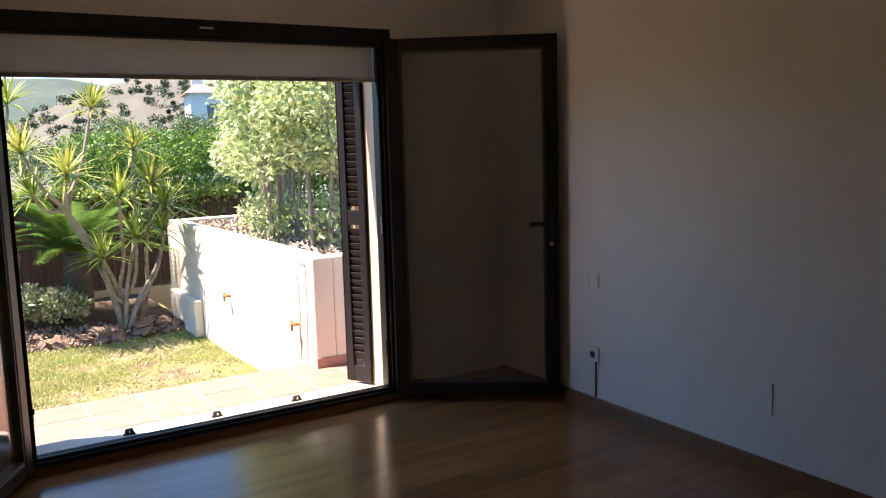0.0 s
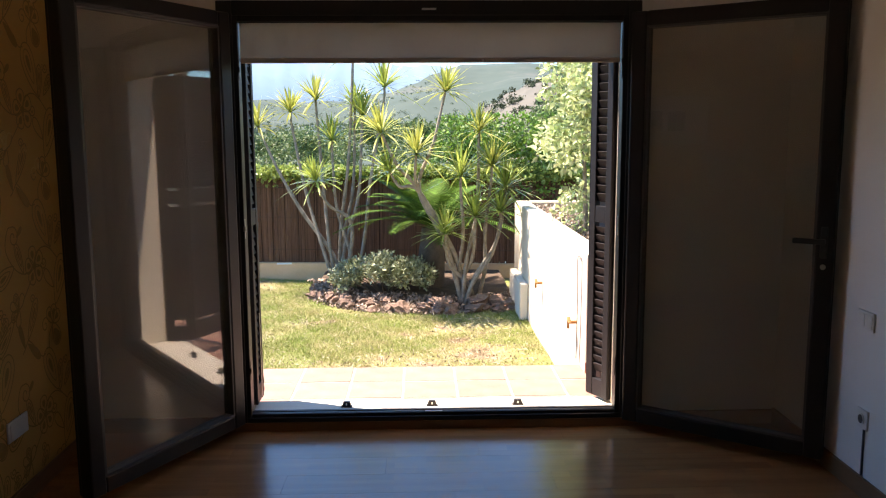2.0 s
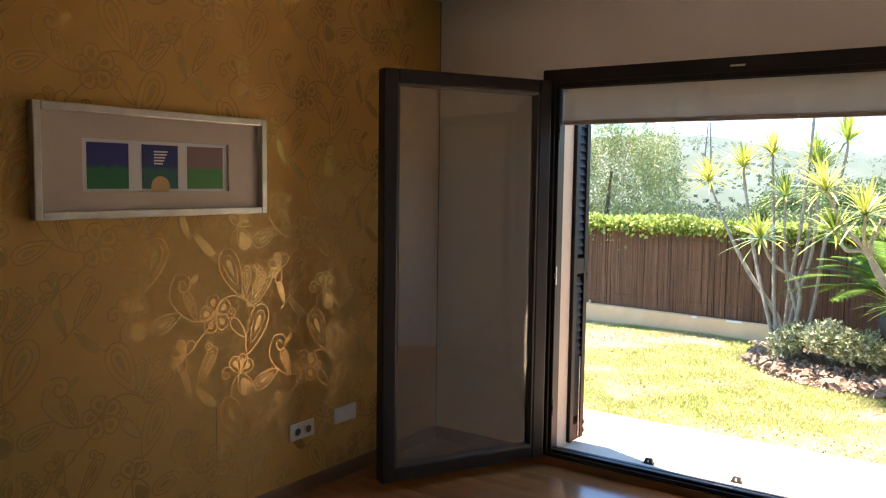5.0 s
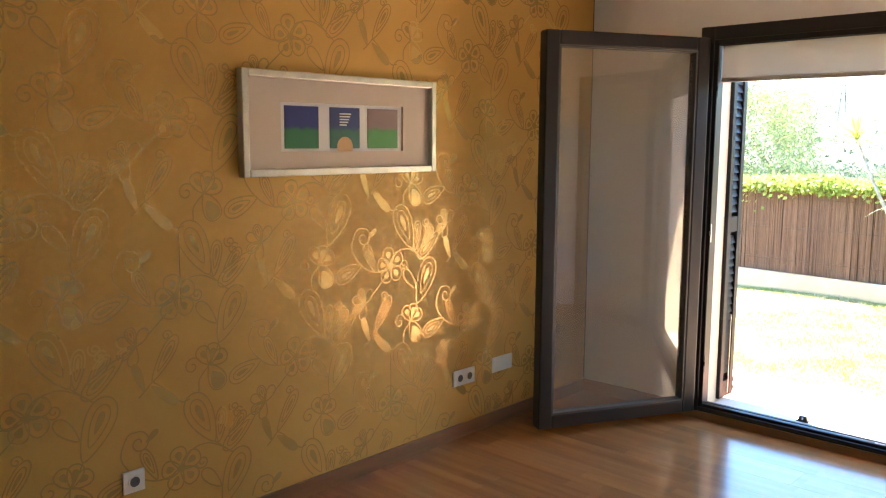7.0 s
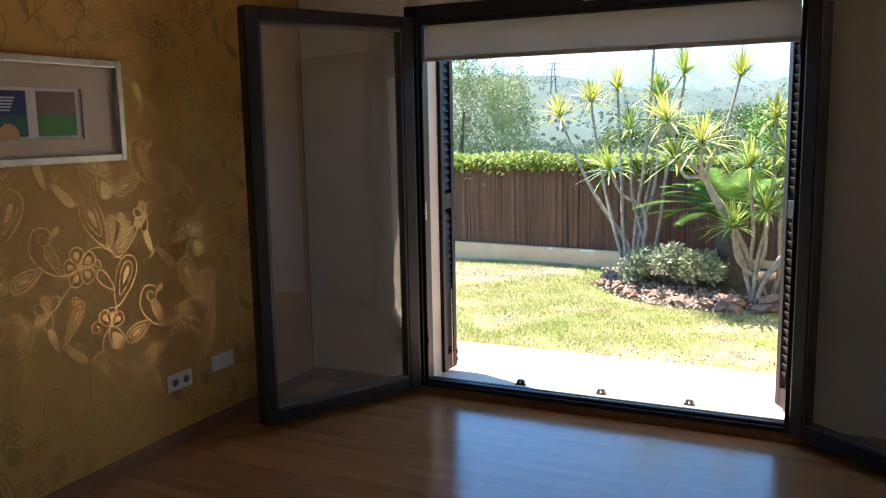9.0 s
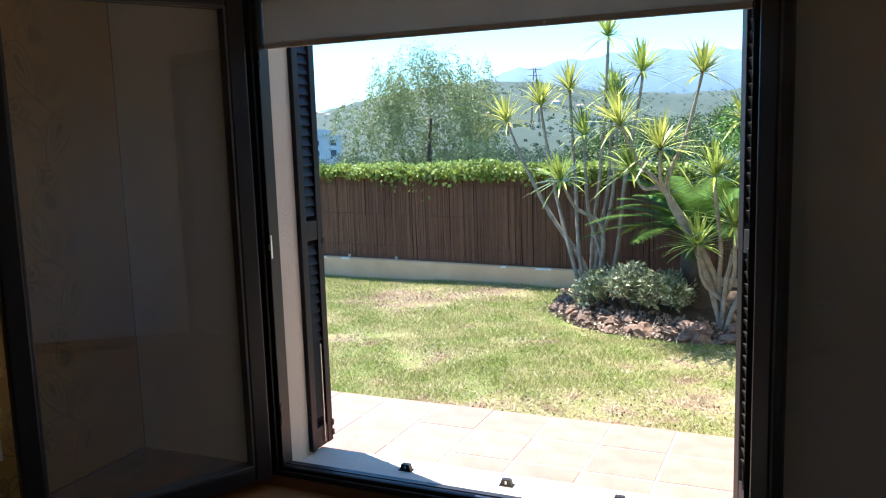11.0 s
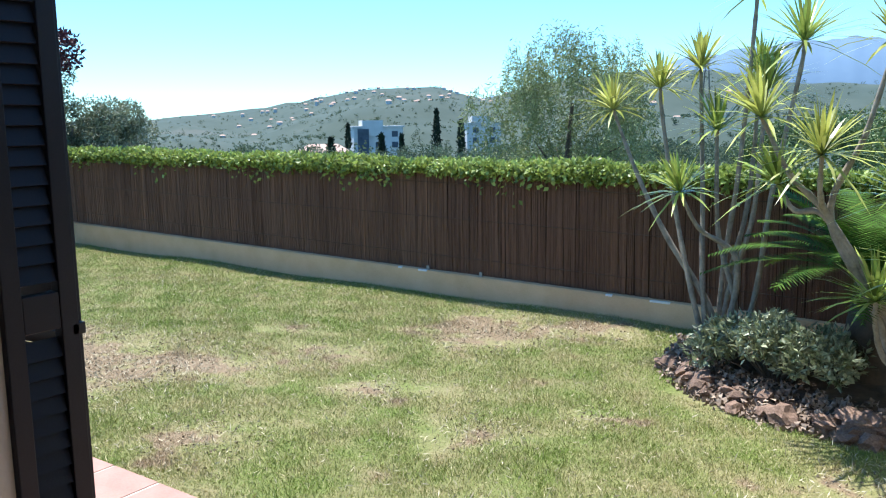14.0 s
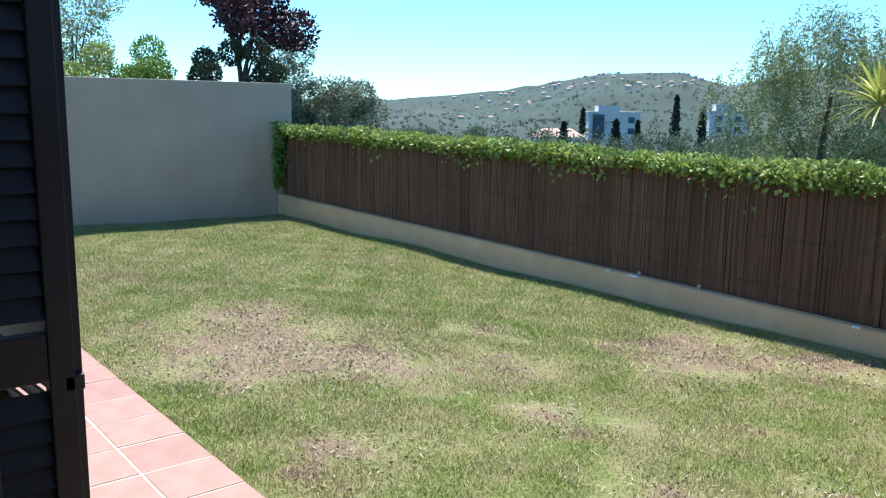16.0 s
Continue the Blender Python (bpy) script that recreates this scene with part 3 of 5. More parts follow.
def socket(place, face, n, name="wall_socket", label="white plastic wall socket"):
    s = wall_box(name, place, face, None, label, "socket")
    w = 0.042 * n
    part("plate", box((0, -w, -0.042), (0.009, w, 0.042), 0.003), PLASTIC, s)
    for i in range(n):
        y = (i - (n - 1) / 2) * 0.074
        rim = cyl(0.024, 0.024, 0.0, 0.0045, 24, Matrix.Translation((0.0092, y, 0)) @ Matrix.Rotation(radians(90), 4, "Y"))
        part("socket_ring", rim, PLASTIC, s)
        # flat grey disc and dark pads paint the shade of the recess and pin holes
        well = cyl(0.019, 0.019, 0.0, 0.0006, 24, Matrix.Translation((0.0138, y, 0)) @ Matrix.Rotation(radians(90), 4, "Y"))
        part("socket_well_shade", well, RUBBER, s, "grey disc coloured as the shaded socket well")
        part("socket_hole_shade", boxes([((0.0144, y - 0.011, -0.003), (0.0150, y - 0.005, 0.003)), ((0.0144, y + 0.005, -0.003), (0.0150, y + 0.011, 0.003))]), DARKHOLE, s)
    return s


socket((XL, -1.15, 0.325), 1, 2, label="white double wall socket on gold wallpaper")
socket((XL, -2.978, 0.313), 1, 1, label="white single wall socket on gold wallpaper")
bp = wall_box("blank_plate", (XL, -0.832, 0.338), 1, None, "white blank cover plate on gold wallpaper", "cover plate")
part("plate", box((0, -0.085, -0.042), (0.009, 0.085, 0.042), 0.003), PLASTIC, bp)
part("cover", box((0.0092, -0.07, -0.03), (0.012, 0.07, 0.03), 0.001), PLASTIC, bp)
sw = wall_box("light_switch", (XR, -0.842, 0.752), -1, None, "white double light switch", "switch")
part("plate", box((0, -0.065, -0.040), (0.009, 0.065, 0.040), 0.003), PLASTIC, sw)
for y in (-0.03, 0.03):
    part("rocker", box((0.0085, y - 0.027, -0.028), (0.0125, y + 0.027, 0.028), 0.002), PLASTIC, sw)
sr = socket((XR, -0.865, 0.332), -1, 1, label="white single wall socket with a grey cable below")
part("cable", box((0.0, 0.012, -0.245), (0.008, 0.020, -0.042), 0.002), RUBBER, sr, "grey cable to the skirting")
bp2 = wall_box("cable_cover", (XR, -2.01, 0.36), -1, None, "narrow white cable cover on a white wall", "cover plate")
part("cover", box((0, -0.006, -0.075), (0.006, 0.006, 0.075), 0.002), PLASTIC, bp2)

# ---------------------------------------------------------------- framed picture
pic = thing("framed_picture", pose(XL, -1.953, 1.414), "wide silver-framed picture with three small prints", "picture")
PW, PH = 0.543, 0.424   # half width, height
bm = bmesh.new()
for lo, hi in (((0.004, -PW, 0), (0.044, -PW + 0.030, PH)), ((0.004, PW - 0.030, 0), (0.044, PW, PH)),
               ((0.004, -PW + 0.0305, 0), (0.044, PW - 0.0305, 0.030)), ((0.004, -PW + 0.0305, PH - 0.030), (0.044, PW - 0.0305, PH))):
    add_box(bm, lo, hi, 0.004)
part("moulding", bm, SILVER, pic, "worn silver moulding")
bm = bmesh.new()
outer = [bm.verts.new((0.016, y, z)) for y, z in ((-PW + 0.03, 0.03), (PW - 0.03, 0.03), (PW - 0.03, PH - 0.03), (-PW + 0.03, PH - 0.03))]
inner = [bm.verts.new((0.016, y, z)) for y, z in ((-0.345, 0.10), (0.345, 0.10), (0.345, 0.302), (-0.345, 0.302))]
back = [bm.verts.new((0.004, v.co.y, v.co.z)) for v in inner]
for k in range(4):
    bm.faces.new((outer[k], outer[(k + 1) % 4], inner[(k + 1) % 4], inner[k]))
    bm.faces.new((inner[k], inner[(k + 1) % 4], back[(k + 1) % 4], back[k]))
part("mat", bm, MATBOARD, pic, "beige mat board")
part("inner_mat", box((0.001, -0.345, 0.10), (0.006, 0.345, 0.302)), MATWHITE, pic, "white inner mat")


def print_material(name, top, low, split):
    m, nt, b = nodes_of(name)
    N, L = nt.nodes, nt.links
    tc, sep, no = N.new("ShaderNodeTexCoord"), N.new("ShaderNodeSeparateXYZ"), N.new("ShaderNodeTexNoise")
    no.inputs["Scale"].default_value = 28
    L.new(tc.outputs["Object"], sep.inputs[0])
    L.new(tc.outputs["Object"], no.inputs["Vector"])
    a = N.new("ShaderNodeMath")
    a.operation = "MULTIPLY_ADD"
    a.inputs[1].default_value = 0.035
    L.new(no.outputs[0], a.inputs[0])
    L.new(sep.outputs[2], a.inputs[2])
    r = N.new("ShaderNodeValToRGB")
    e = r.color_ramp.elements
    e[0].position, e[0].color = split - 0.012, (*low, 1)
    e[1].position, e[1].color = split + 0.008, (*top, 1)
    L.new(a.outputs[0], r.inputs[0])
    L.new(r.outputs[0], b.inputs["Base Color"])
    b.inputs["Roughness"].default_value = 0.35
    return m


for y0, y1, top, low in ((-0.322, -0.145, (0.02, 0.03, 0.20), (0.01, 0.17, 0.07)), (-0.085, 0.085, (0.02, 0.03, 0.18), (0.02, 0.12, 0.11)),
                         (0.132, 0.318, (0.24, 0.14, 0.15), (0.05, 0.26, 0.06))):
    pr = part("print", box((0.0062, y0, 0.112), (0.0075, y1, 0.288)), print_material("print_ink", top, low, 0.215), pic, "small blue and green print")
part("print_detail", boxes([((0.0077, -0.03, 0.21 + 0.012 * k), (0.0080, 0.012 + 0.006 * k, 0.216 + 0.012 * k)) for k in range(5)]), MATWHITE, pic, "pale bars in the print")
part("print_detail", cyl(0.045, 0.045, 0, 0.0004, 20, Matrix.Translation((0.0077, 0, 0.118)) @ Matrix.Rotation(radians(90), 4, "Y")), KERB, pic, "pale mound in the print")

# ---------------------------------------------------------------- terrace
TZ, TE = -0.12, 1.545      # terrace level and its garden edge
terrace = structure("terrace", box((-9.0, WT, TZ - 0.9), (6.0, TE - 0.004, TZ - 0.0035)), GROUT, "terracotta tiled terrace with pale joints", "terrace")
me = bpy.data.meshes.new("tile")
bm = box((-0.168, -0.166, -0.012), (0.168, 0.166, 0.0), 0.003)
bm.to_mesh(me)
bm.free()
me.materials.append(TILE)
for i in range(-23, 14):
    for j in range(4):
        t = part("tile", me, None, terrace)
        t.location = (0.037 + 0.35 * i, TE - 0.168 - 0.345 * j, TZ + 0.0012 * math.sin(i * 2.3 + j * 4.1))
        t.rotation_euler = (0, 0, 0.004 * math.sin(i * 5.1 + j * 3.3))

# ---------------------------------------------------------------- garden walls, fence
FY = 6.93
lx, rx = -12.6, 1.3


def curb_z(x):
    return -0.225 + (-2.1 - x) * 0.0155


def lawn_z(x, y):
    return -0.405 - 0.0095 * (y - 1.55) - 0.004 * (x + 2) + 0.0


bm = bmesh.new()
vs = add_box(bm, (lx, FY, -1.6), (2.6, FY + 0.22, 0))
for v in vs:
    if v.co.z > -0.5:
        v.co.z = curb_z(v.co.x)
bmesh.ops.bevel(bm, geom=[e for e in bm.edges if all(v.co.z > -0.5 for v in e.verts)], offset=0.012, segments=2, affect="EDGES")
structure("garden_kerb", bm, KERB, "low weathered rendered wall under the reed fence", "wall")
structure("garden_wall", boxes([((lx - 0.22, -3.0, -1.6), (lx, FY + 0.3, 1.88))], 0.01), GREYWALL, "tall grey rendered boundary wall", "wall")

fence = tagged(new("reed_fence"), "brown reed screen fence standing on the low wall", "fence")
fence.matrix_basis = pose(0, FY + 0.12, 0)
n = 6200
xs = np.sort(rng.uniform(lx + 0.02, 2.5, n))
pairs = []
for x in xs:
    y, lean, h = rng.normal(0, 0.006), rng.normal(0, 0.006), 1.16 + rng.normal(0, 0.02)
    z = curb_z(x) - 0.02
    r = rng.uniform(0.0022, 0.0046)
    pairs.append(tube_arrays([(x, y - 0.012, z), (x + lean, y - 0.016, z + h * 0.5), (x + lean * 1.6, y - 0.012, z + h)], [r, r * 0.9, r * 0.8], 4))
v, f = join_arrays(pairs)
tagged(part("reeds", mesh_np("reeds", v, f), REED, fence, "upright brown reeds"), kind="stuff")
# one plain sheet, darker than the reeds, closes the gaps between them
part("backing", box((lx + 0.01, 0.004, -0.25), (2.55, 0.016, 0.93)), FENCEBACK, fence, "dark brown sheet behind the reeds")
v, f = join_arrays([tube_arrays([(x, -0.032, curb_z(x) + z) for x in np.linspace(lx + 0.05, 2.5, 60)], [0.003] * 60, 4) for z in (0.18, 0.62, 1.02)])
part("wire", mesh_np("wire", v, f), DARKBARK, fence, "rusty binding wire")

# ivy along the top of the fence
n = 26000
x = rng.uniform(lx + 0.1, 2.4, n)
amp = 0.055 + 0.03 * np.sin(x * 1.7) + 0.025 * np.sin(x * 4.3 + 1) + 0.02 * np.sin(x * 9.1)
a = rng.uniform(0, 2 * np.pi, n)
q = np.sqrt(rng.uniform(0.2, 1, n))
pos = np.stack([x, FY + 0.14 + 0.19 * q * np.cos(a), 0.985 + (-2.1 - x) * 0.0085 + (0.065 + amp * 0.55) * q * np.sin(a)], 1)
droop = rng.uniform(0, 1, n) < 0.07
pos[droop, 1] = FY + rng.uniform(-0.06, 0.06, droop.sum())
pos[droop, 2] -= np.abs(rng.normal(0, 0.10, droop.sum())) * (0.6 + 0.5 * np.sin(x[droop] * 3.1))
v, f = leaf_arrays(pos, 0.066, 0.050, 0.35)
tagged(part("ivy_hedge", mesh_np("ivy_hedge", v, f), IVY), "bright green ivy trained along the fence top", "ivy", kind="stuff")
n = 900
z = rng.uniform(0.05, 1.2, n)
pos = np.stack([lx + 0.05 + np.abs(rng.normal(0, 0.10, n)) * (0.4 + z), FY - 0.02 + rng.normal(0, 0.05, n), z], 1)
v, f = leaf_arrays(pos, 0.06, 0.05, 0.1)
tagged(part("ivy_climber", mesh_np("ivy_climber", v, f), HEDGE), "dark green ivy climbing in the wall corner", "ivy", kind="stuff")

# ---------------------------------------------------------------- lawn
nx, ny = 90, 40
gx, gy = np.meshgrid(np.linspace(lx, 1.2, nx), np.linspace(TE - 0.01, FY + 0.02, ny), indexing="ij")
gz = lawn_z(gx, gy) + 0.012 * np.sin(gx * 2.1 + gy) + 0.010 * np.sin(gy * 3.3 - gx * 1.2)
i, j = np.meshgrid(np.arange(nx - 1), np.arange(ny - 1), indexing="ij")
f = np.stack([i * ny + j, (i + 1) * ny + j, (i + 1) * ny + j + 1, i * ny + j + 1], -1).reshape(-1, 4)
structure("lawn", mesh_np("lawn", np.stack([gx, gy, gz], -1), f, True), LAWN, "patchy green and straw-coloured lawn", "lawn")

n = 1250000
bx, by = rng.uniform(lx, 1.1, n), rng.uniform(TE + 0.0, FY, n)
near = rng.uniform(0, 1, n) < np.clip(1.25 - 0.055 * np.hypot(bx - 0.5, by), 0.35, 1)
dens = 0.5 + 0.5 * np.sin(bx * 1.3 + 0.7 * np.sin(by * 1.1)) * np.sin(by * 1.6 + 0.4 * bx)
bare = np.zeros(n)
for x, y, r in BARE_SPOTS:
    bare = np.maximum(bare, np.clip(1.15 - np.hypot(bx - x + 0.25 * np.sin(by * 5.3 + bx * 2), by - y + 0.2 * np.sin(bx * 4.1 - by)) / r, 0, 1))
tuft = 0.5 + 0.25 * np.sin(bx * 7.3 + 2 * np.sin(by * 5.1)) + 0.25 * np.sin(by * 8.7 + 2 * np.sin(bx * 6.2))
keep = near & (rng.uniform(0, 1, n) > bare * (1.05 - 0.45 * tuft)) & (rng.uniform(0, 1, n) < 0.60 + 0.15 * dens + 0.25 * tuft)
keep &= ~((bx > -1.1) & (by > 5.0 - 0.3 * np.sin((bx + 1.1) * 1.5)))
bx, by, bare, dens, tuft = bx[keep], by[keep], bare[keep], dens[keep], tuft[keep]
n = len(bx)
bz = lawn_z(bx, by) + 0.012 * np.sin(bx * 2.1 + by) + 0.010 * np.sin(by * 3.3 - bx * 1.2) - 0.004
h = rng.uniform(0.012, 0.036, n) * (1 - 0.55 * bare) * (0.75 + 0.2 * dens + 0.3 * tuft)
a = rng.uniform(0, 2 * np.pi, n)
w = rng.uniform(0.0012, 0.0030, n)
side = np.stack([np.cos(a), np.sin(a), 0 * a], 1) * w[:, None]
tip = np.stack([rng.normal(0, 0.6, n) * h, rng.normal(0, 0.6, n) * h, h], 1)
base = np.stack([bx, by, bz], 1)
v = np.stack([base - side, base + side, base + tip], 1).reshape(-1, 3)
tagged(part("grass", mesh_np("grass", v, np.arange(n * 3).reshape(n, 3)), BLADE), "short green and dry grass blades", "grass", kind="stuff")

# dead straw and clods on the bare spots
spot = np.array(BARE_SPOTS)
area = spot[:, 2] ** 2
k = rng.choice(len(spot), 12000, p=area / area.sum())
a, q = rng.uniform(0, 2 * np.pi, len(k)), rng.uniform(0, 1, len(k)) ** 0.7 * 1.15
x, y = spot[k, 0] + spot[k, 2] * q * np.cos(a), spot[k, 1] + spot[k, 2] * q * np.sin(a)
ok = (y > TE + 0.03) & (y < FY - 0.05)
x, y = x[ok], y[ok]
z = lawn_z(x, y) + 0.012 * np.sin(x * 2.1 + y) + 0.010 * np.sin(y * 3.3 - x * 1.2)
litter = np.stack([x, y, z + 0.008], 1)
x, y = rng.uniform(-9, 1.0, 6000), rng.uniform(TE + 0.05, FY - 0.1, 6000)
ok = ~((x > -1.3) & (y > 4.6))
x, y = x[ok], y[ok]
loose = np.stack([x, y, lawn_z(x, y) + 0.012 * np.sin(x * 2.1 + y) + 0.010 * np.sin(y * 3.3 - x * 1.2) + 0.016], 1)
v, f = leaf_arrays(np.concatenate([litter[:10000], loose]), 0.055, 0.006, 0.0)
tagged(part("dead_straw", mesh_np("dead_straw", v, f), STRAW), "dry straw lying on the lawn", "straw", kind="stuff")
v, f = leaf_arrays(litter[10000:], 0.024, 0.018, 0.1, fold=0.5)
tagged(part("earth_clods", mesh_np("earth_clods", v, f), CLOD), "brown clods of earth on the bare lawn", "earth", kind="stuff")

# ---------------------------------------------------------------- land beyond the garden
SKY_AZ = [-180, -110, -75, -60, -54.6, -48, -43, -40, -35.2, -32.4, -29.8, -25, -20.6, -17, -13, -8, -5, -1.3, 1.9, 3.4, 8, 11, 14, 18, 26, 40, 70, 110, 180]
SKY_EL = [1.0, 1.0, 0.6, 0.3, 0.35, 1.0, 1.85, 2.3, 2.35, 1.5, 2.2, 3.0, 3.25, 3.1, 2.3, 2.0, 2.0, 2.9, 4.2, 4.5, 4.5, 3.9, 4.2, 4.8, 5.2, 4.5, 3.0, 1.5, 1.0]
SKY_R = [900, 900, 900, 1100, 1200, 1100, 950, 900, 850, 800, 700, 650, 600, 600, 600, 650, 700, 640, 760, 820, 820, 800, 760, 700, 600, 500, 600, 800, 900]


def land(az, r):
    """Height of the land at an azimuth in degrees and a distance."""
    el, rr = np.interp(az, SKY_AZ, SKY_EL), np.interp(az, SKY_AZ, SKY_R)
    top = 1.5 + rr * np.tan(np.radians(el))
    k = np.clip((r - 45) / (rr - 45), 0, 1)
    rise = np.clip((k - 0.25) / 0.75, 0, 1)
    z = -0.75 - 13.0 * np.clip((r - 14) / 60, 0, 1) ** 0.8 + (top + 13.7) * (rise ** 1.15)
    x, y = r * np.sin(np.radians(az)), r * np.cos(np.radians(az))
    bumps = np.sin(x * 0.021 + 1.3 * np.sin(y * 0.013)) * np.sin(y * 0.017 + x * 0.006) + 0.5 * np.sin(x * 0.063 + y * 0.041) * np.sin(y * 0.052 - x * 0.03)
    z = z + bumps * np.clip((r - 60) / 300, 0, 1) * (1 - k ** 4) * 9.0
    return np.where(r > rr, top - (r - rr) * 0.08, z)


ring_r = np.concatenate([[0, 6], np.geomspace(14, 1400, 76), [2200, 4600]])
ring_a = np.linspace(-180, 180, 481)
ra, rr_ = np.meshgrid(ring_a, ring_r, indexing="ij")
rz = np.where(rr_ < 13.9, -0.75, land(ra, rr_))
rz = np.where(rr_ > 2000, -60.0, rz)
v = np.stack([rr_ * np.sin(np.radians(ra)), rr_ * np.cos(np.radians(ra)), rz], -1)
na, nr = len(ring_a), len(ring_r)
i, j = np.meshgrid(np.arange(na - 1), np.arange(nr - 1), indexing="ij")
f = np.stack([i * nr + j, i * nr + j + 1, (i + 1) * nr + j + 1, (i + 1) * nr + j], -1).reshape(-1, 4)
structure("ground", mesh_np("ground", v, f, True), HILL, "dry scrubby hillsides round the valley", "ground")

# dry slope across the lane, dotted with scrub
az = np.linspace(2.5, 62, 120)
el = np.interp(az, [2.5, 4.5, 7.6, 10.7, 14, 20, 35, 62], [-1.5, 1.5, 3.2, 4.2, 5.2, 6.2, 6.0, 2.0]) + 0.08 * np.sin(az * 4.3) + 0.05 * np.sin(az * 9.7)
ks = np.linspace(0, 1, 22)
r = 95 + 125 * ks[None, :] + 0 * az[:, None]
z = -14 + (1.5 + 220 * np.tan(np.radians(el))[:, None] + 14) * ks[None, :] ** 0.8 + 1.2 * np.sin(r * 0.13 + az[:, None] * 0.8) * np.sin(az[:, None] * 1.7) * (1 - ks[None, :] ** 6)
r, z = np.hstack([r, r[:, -1:] + 60]), np.hstack([z, z[:, -1:] - 60])
a = np.radians(az)[:, None] + 0 * r
nk = r.shape[1]
i, j = np.meshgrid(np.arange(len(az) - 1), np.arange(nk - 1), indexing="ij")
f = np.stack([i * nk + j, i * nk + j + 1, (i + 1) * nk + j + 1, (i + 1) * nk + j], -1).reshape(-1, 4)
slope = np.stack([r * np.sin(a), r * np.cos(a), z], -1)
structure("dry_slope", mesh_np("dry_slope", slope, f, True), DRYHILL, "dry brown hillside dotted with scrub", "hill")

# far mountains behind the hills, their aerial haze given as a blue base colour
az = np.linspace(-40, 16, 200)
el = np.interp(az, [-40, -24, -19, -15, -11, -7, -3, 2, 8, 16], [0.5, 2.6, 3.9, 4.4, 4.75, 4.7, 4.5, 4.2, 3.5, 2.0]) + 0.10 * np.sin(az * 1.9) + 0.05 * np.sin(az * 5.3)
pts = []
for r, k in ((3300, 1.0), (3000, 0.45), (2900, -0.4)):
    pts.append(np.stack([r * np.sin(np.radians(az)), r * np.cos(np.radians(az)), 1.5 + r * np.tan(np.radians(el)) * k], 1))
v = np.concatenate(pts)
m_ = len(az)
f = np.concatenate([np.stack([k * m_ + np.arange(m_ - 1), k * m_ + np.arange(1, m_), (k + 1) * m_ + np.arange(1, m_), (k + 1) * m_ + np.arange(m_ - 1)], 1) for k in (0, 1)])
structure("backdrop", mesh_np("backdrop", v, f, True), HAZE_BLUE, "distant mountain range coloured with blue haze", "mountains")


def clump_arrays(centres, sizes, n, leaf):
    """Ragged leafy clumps, each of n leaves."""
    c, s = np.repeat(centres, n, 0), np.repeat(sizes, n)
    d = rng.normal(size=(len(c), 3))
    d /= np.linalg.norm(d, axis=1)[:, None]
    q = rng.uniform(0.3, 1, len(c))[:, None]
    return leaf_arrays(c + d * q * s[:, None] * [1, 1, 0.75], leaf, leaf * 0.8, 0.2)


spots = slope[rng.integers(1, len(slope) - 1, 1100), rng.integers(3, 22, 1100)] + rng.normal(0, 1.6, (1100, 3)) * [1, 1, 0]
v, f = clump_arrays(spots + [0, 0, 0.3], rng.uniform(0.4, 1.8, 1100), 90, 0.45)
tagged(part("hill_scrub", mesh_np("hill_scrub", v, f), DRYSCRUB), "dark scrub dotting the dry slope", "scrub", kind="stuff")
n = 130
az, r, size = rng.uniform(-14, 30, n), rng.uniform(34, 60, n), rng.uniform(0.8, 1.7, n)
top = np.interp(az, [-14, -6, 0, 4, 12, 30], [0.3, 0.9, 1.5, 1.9, 2.6, 2.8])
c = np.stack([r * np.sin(np.radians(az)), r * np.cos(np.radians(az)), 1.5 + r * np.tan(np.radians(top - rng.uniform(0, 2.2, n))) - size * 0.7], 1)
v, f = clump_arrays(c, size, 700, 0.16)
tagged(part("wood_edge", mesh_np("wood_edge", v, f), GREENWOOD), "bright green tree tops beyond the garden", "woods", kind="stuff")

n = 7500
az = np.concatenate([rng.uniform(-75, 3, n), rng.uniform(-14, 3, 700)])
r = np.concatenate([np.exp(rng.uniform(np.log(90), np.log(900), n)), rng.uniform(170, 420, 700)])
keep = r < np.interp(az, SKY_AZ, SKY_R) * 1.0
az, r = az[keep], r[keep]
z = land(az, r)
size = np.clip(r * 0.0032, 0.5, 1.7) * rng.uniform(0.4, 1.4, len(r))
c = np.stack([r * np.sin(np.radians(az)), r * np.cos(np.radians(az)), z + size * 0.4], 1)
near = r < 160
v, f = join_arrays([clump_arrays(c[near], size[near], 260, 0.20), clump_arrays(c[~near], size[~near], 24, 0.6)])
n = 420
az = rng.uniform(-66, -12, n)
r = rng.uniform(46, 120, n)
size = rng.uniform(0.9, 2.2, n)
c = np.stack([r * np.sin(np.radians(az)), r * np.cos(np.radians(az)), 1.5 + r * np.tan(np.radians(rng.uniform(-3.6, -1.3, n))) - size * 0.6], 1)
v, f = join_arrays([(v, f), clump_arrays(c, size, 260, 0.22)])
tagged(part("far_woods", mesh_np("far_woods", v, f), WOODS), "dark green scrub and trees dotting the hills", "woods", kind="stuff")


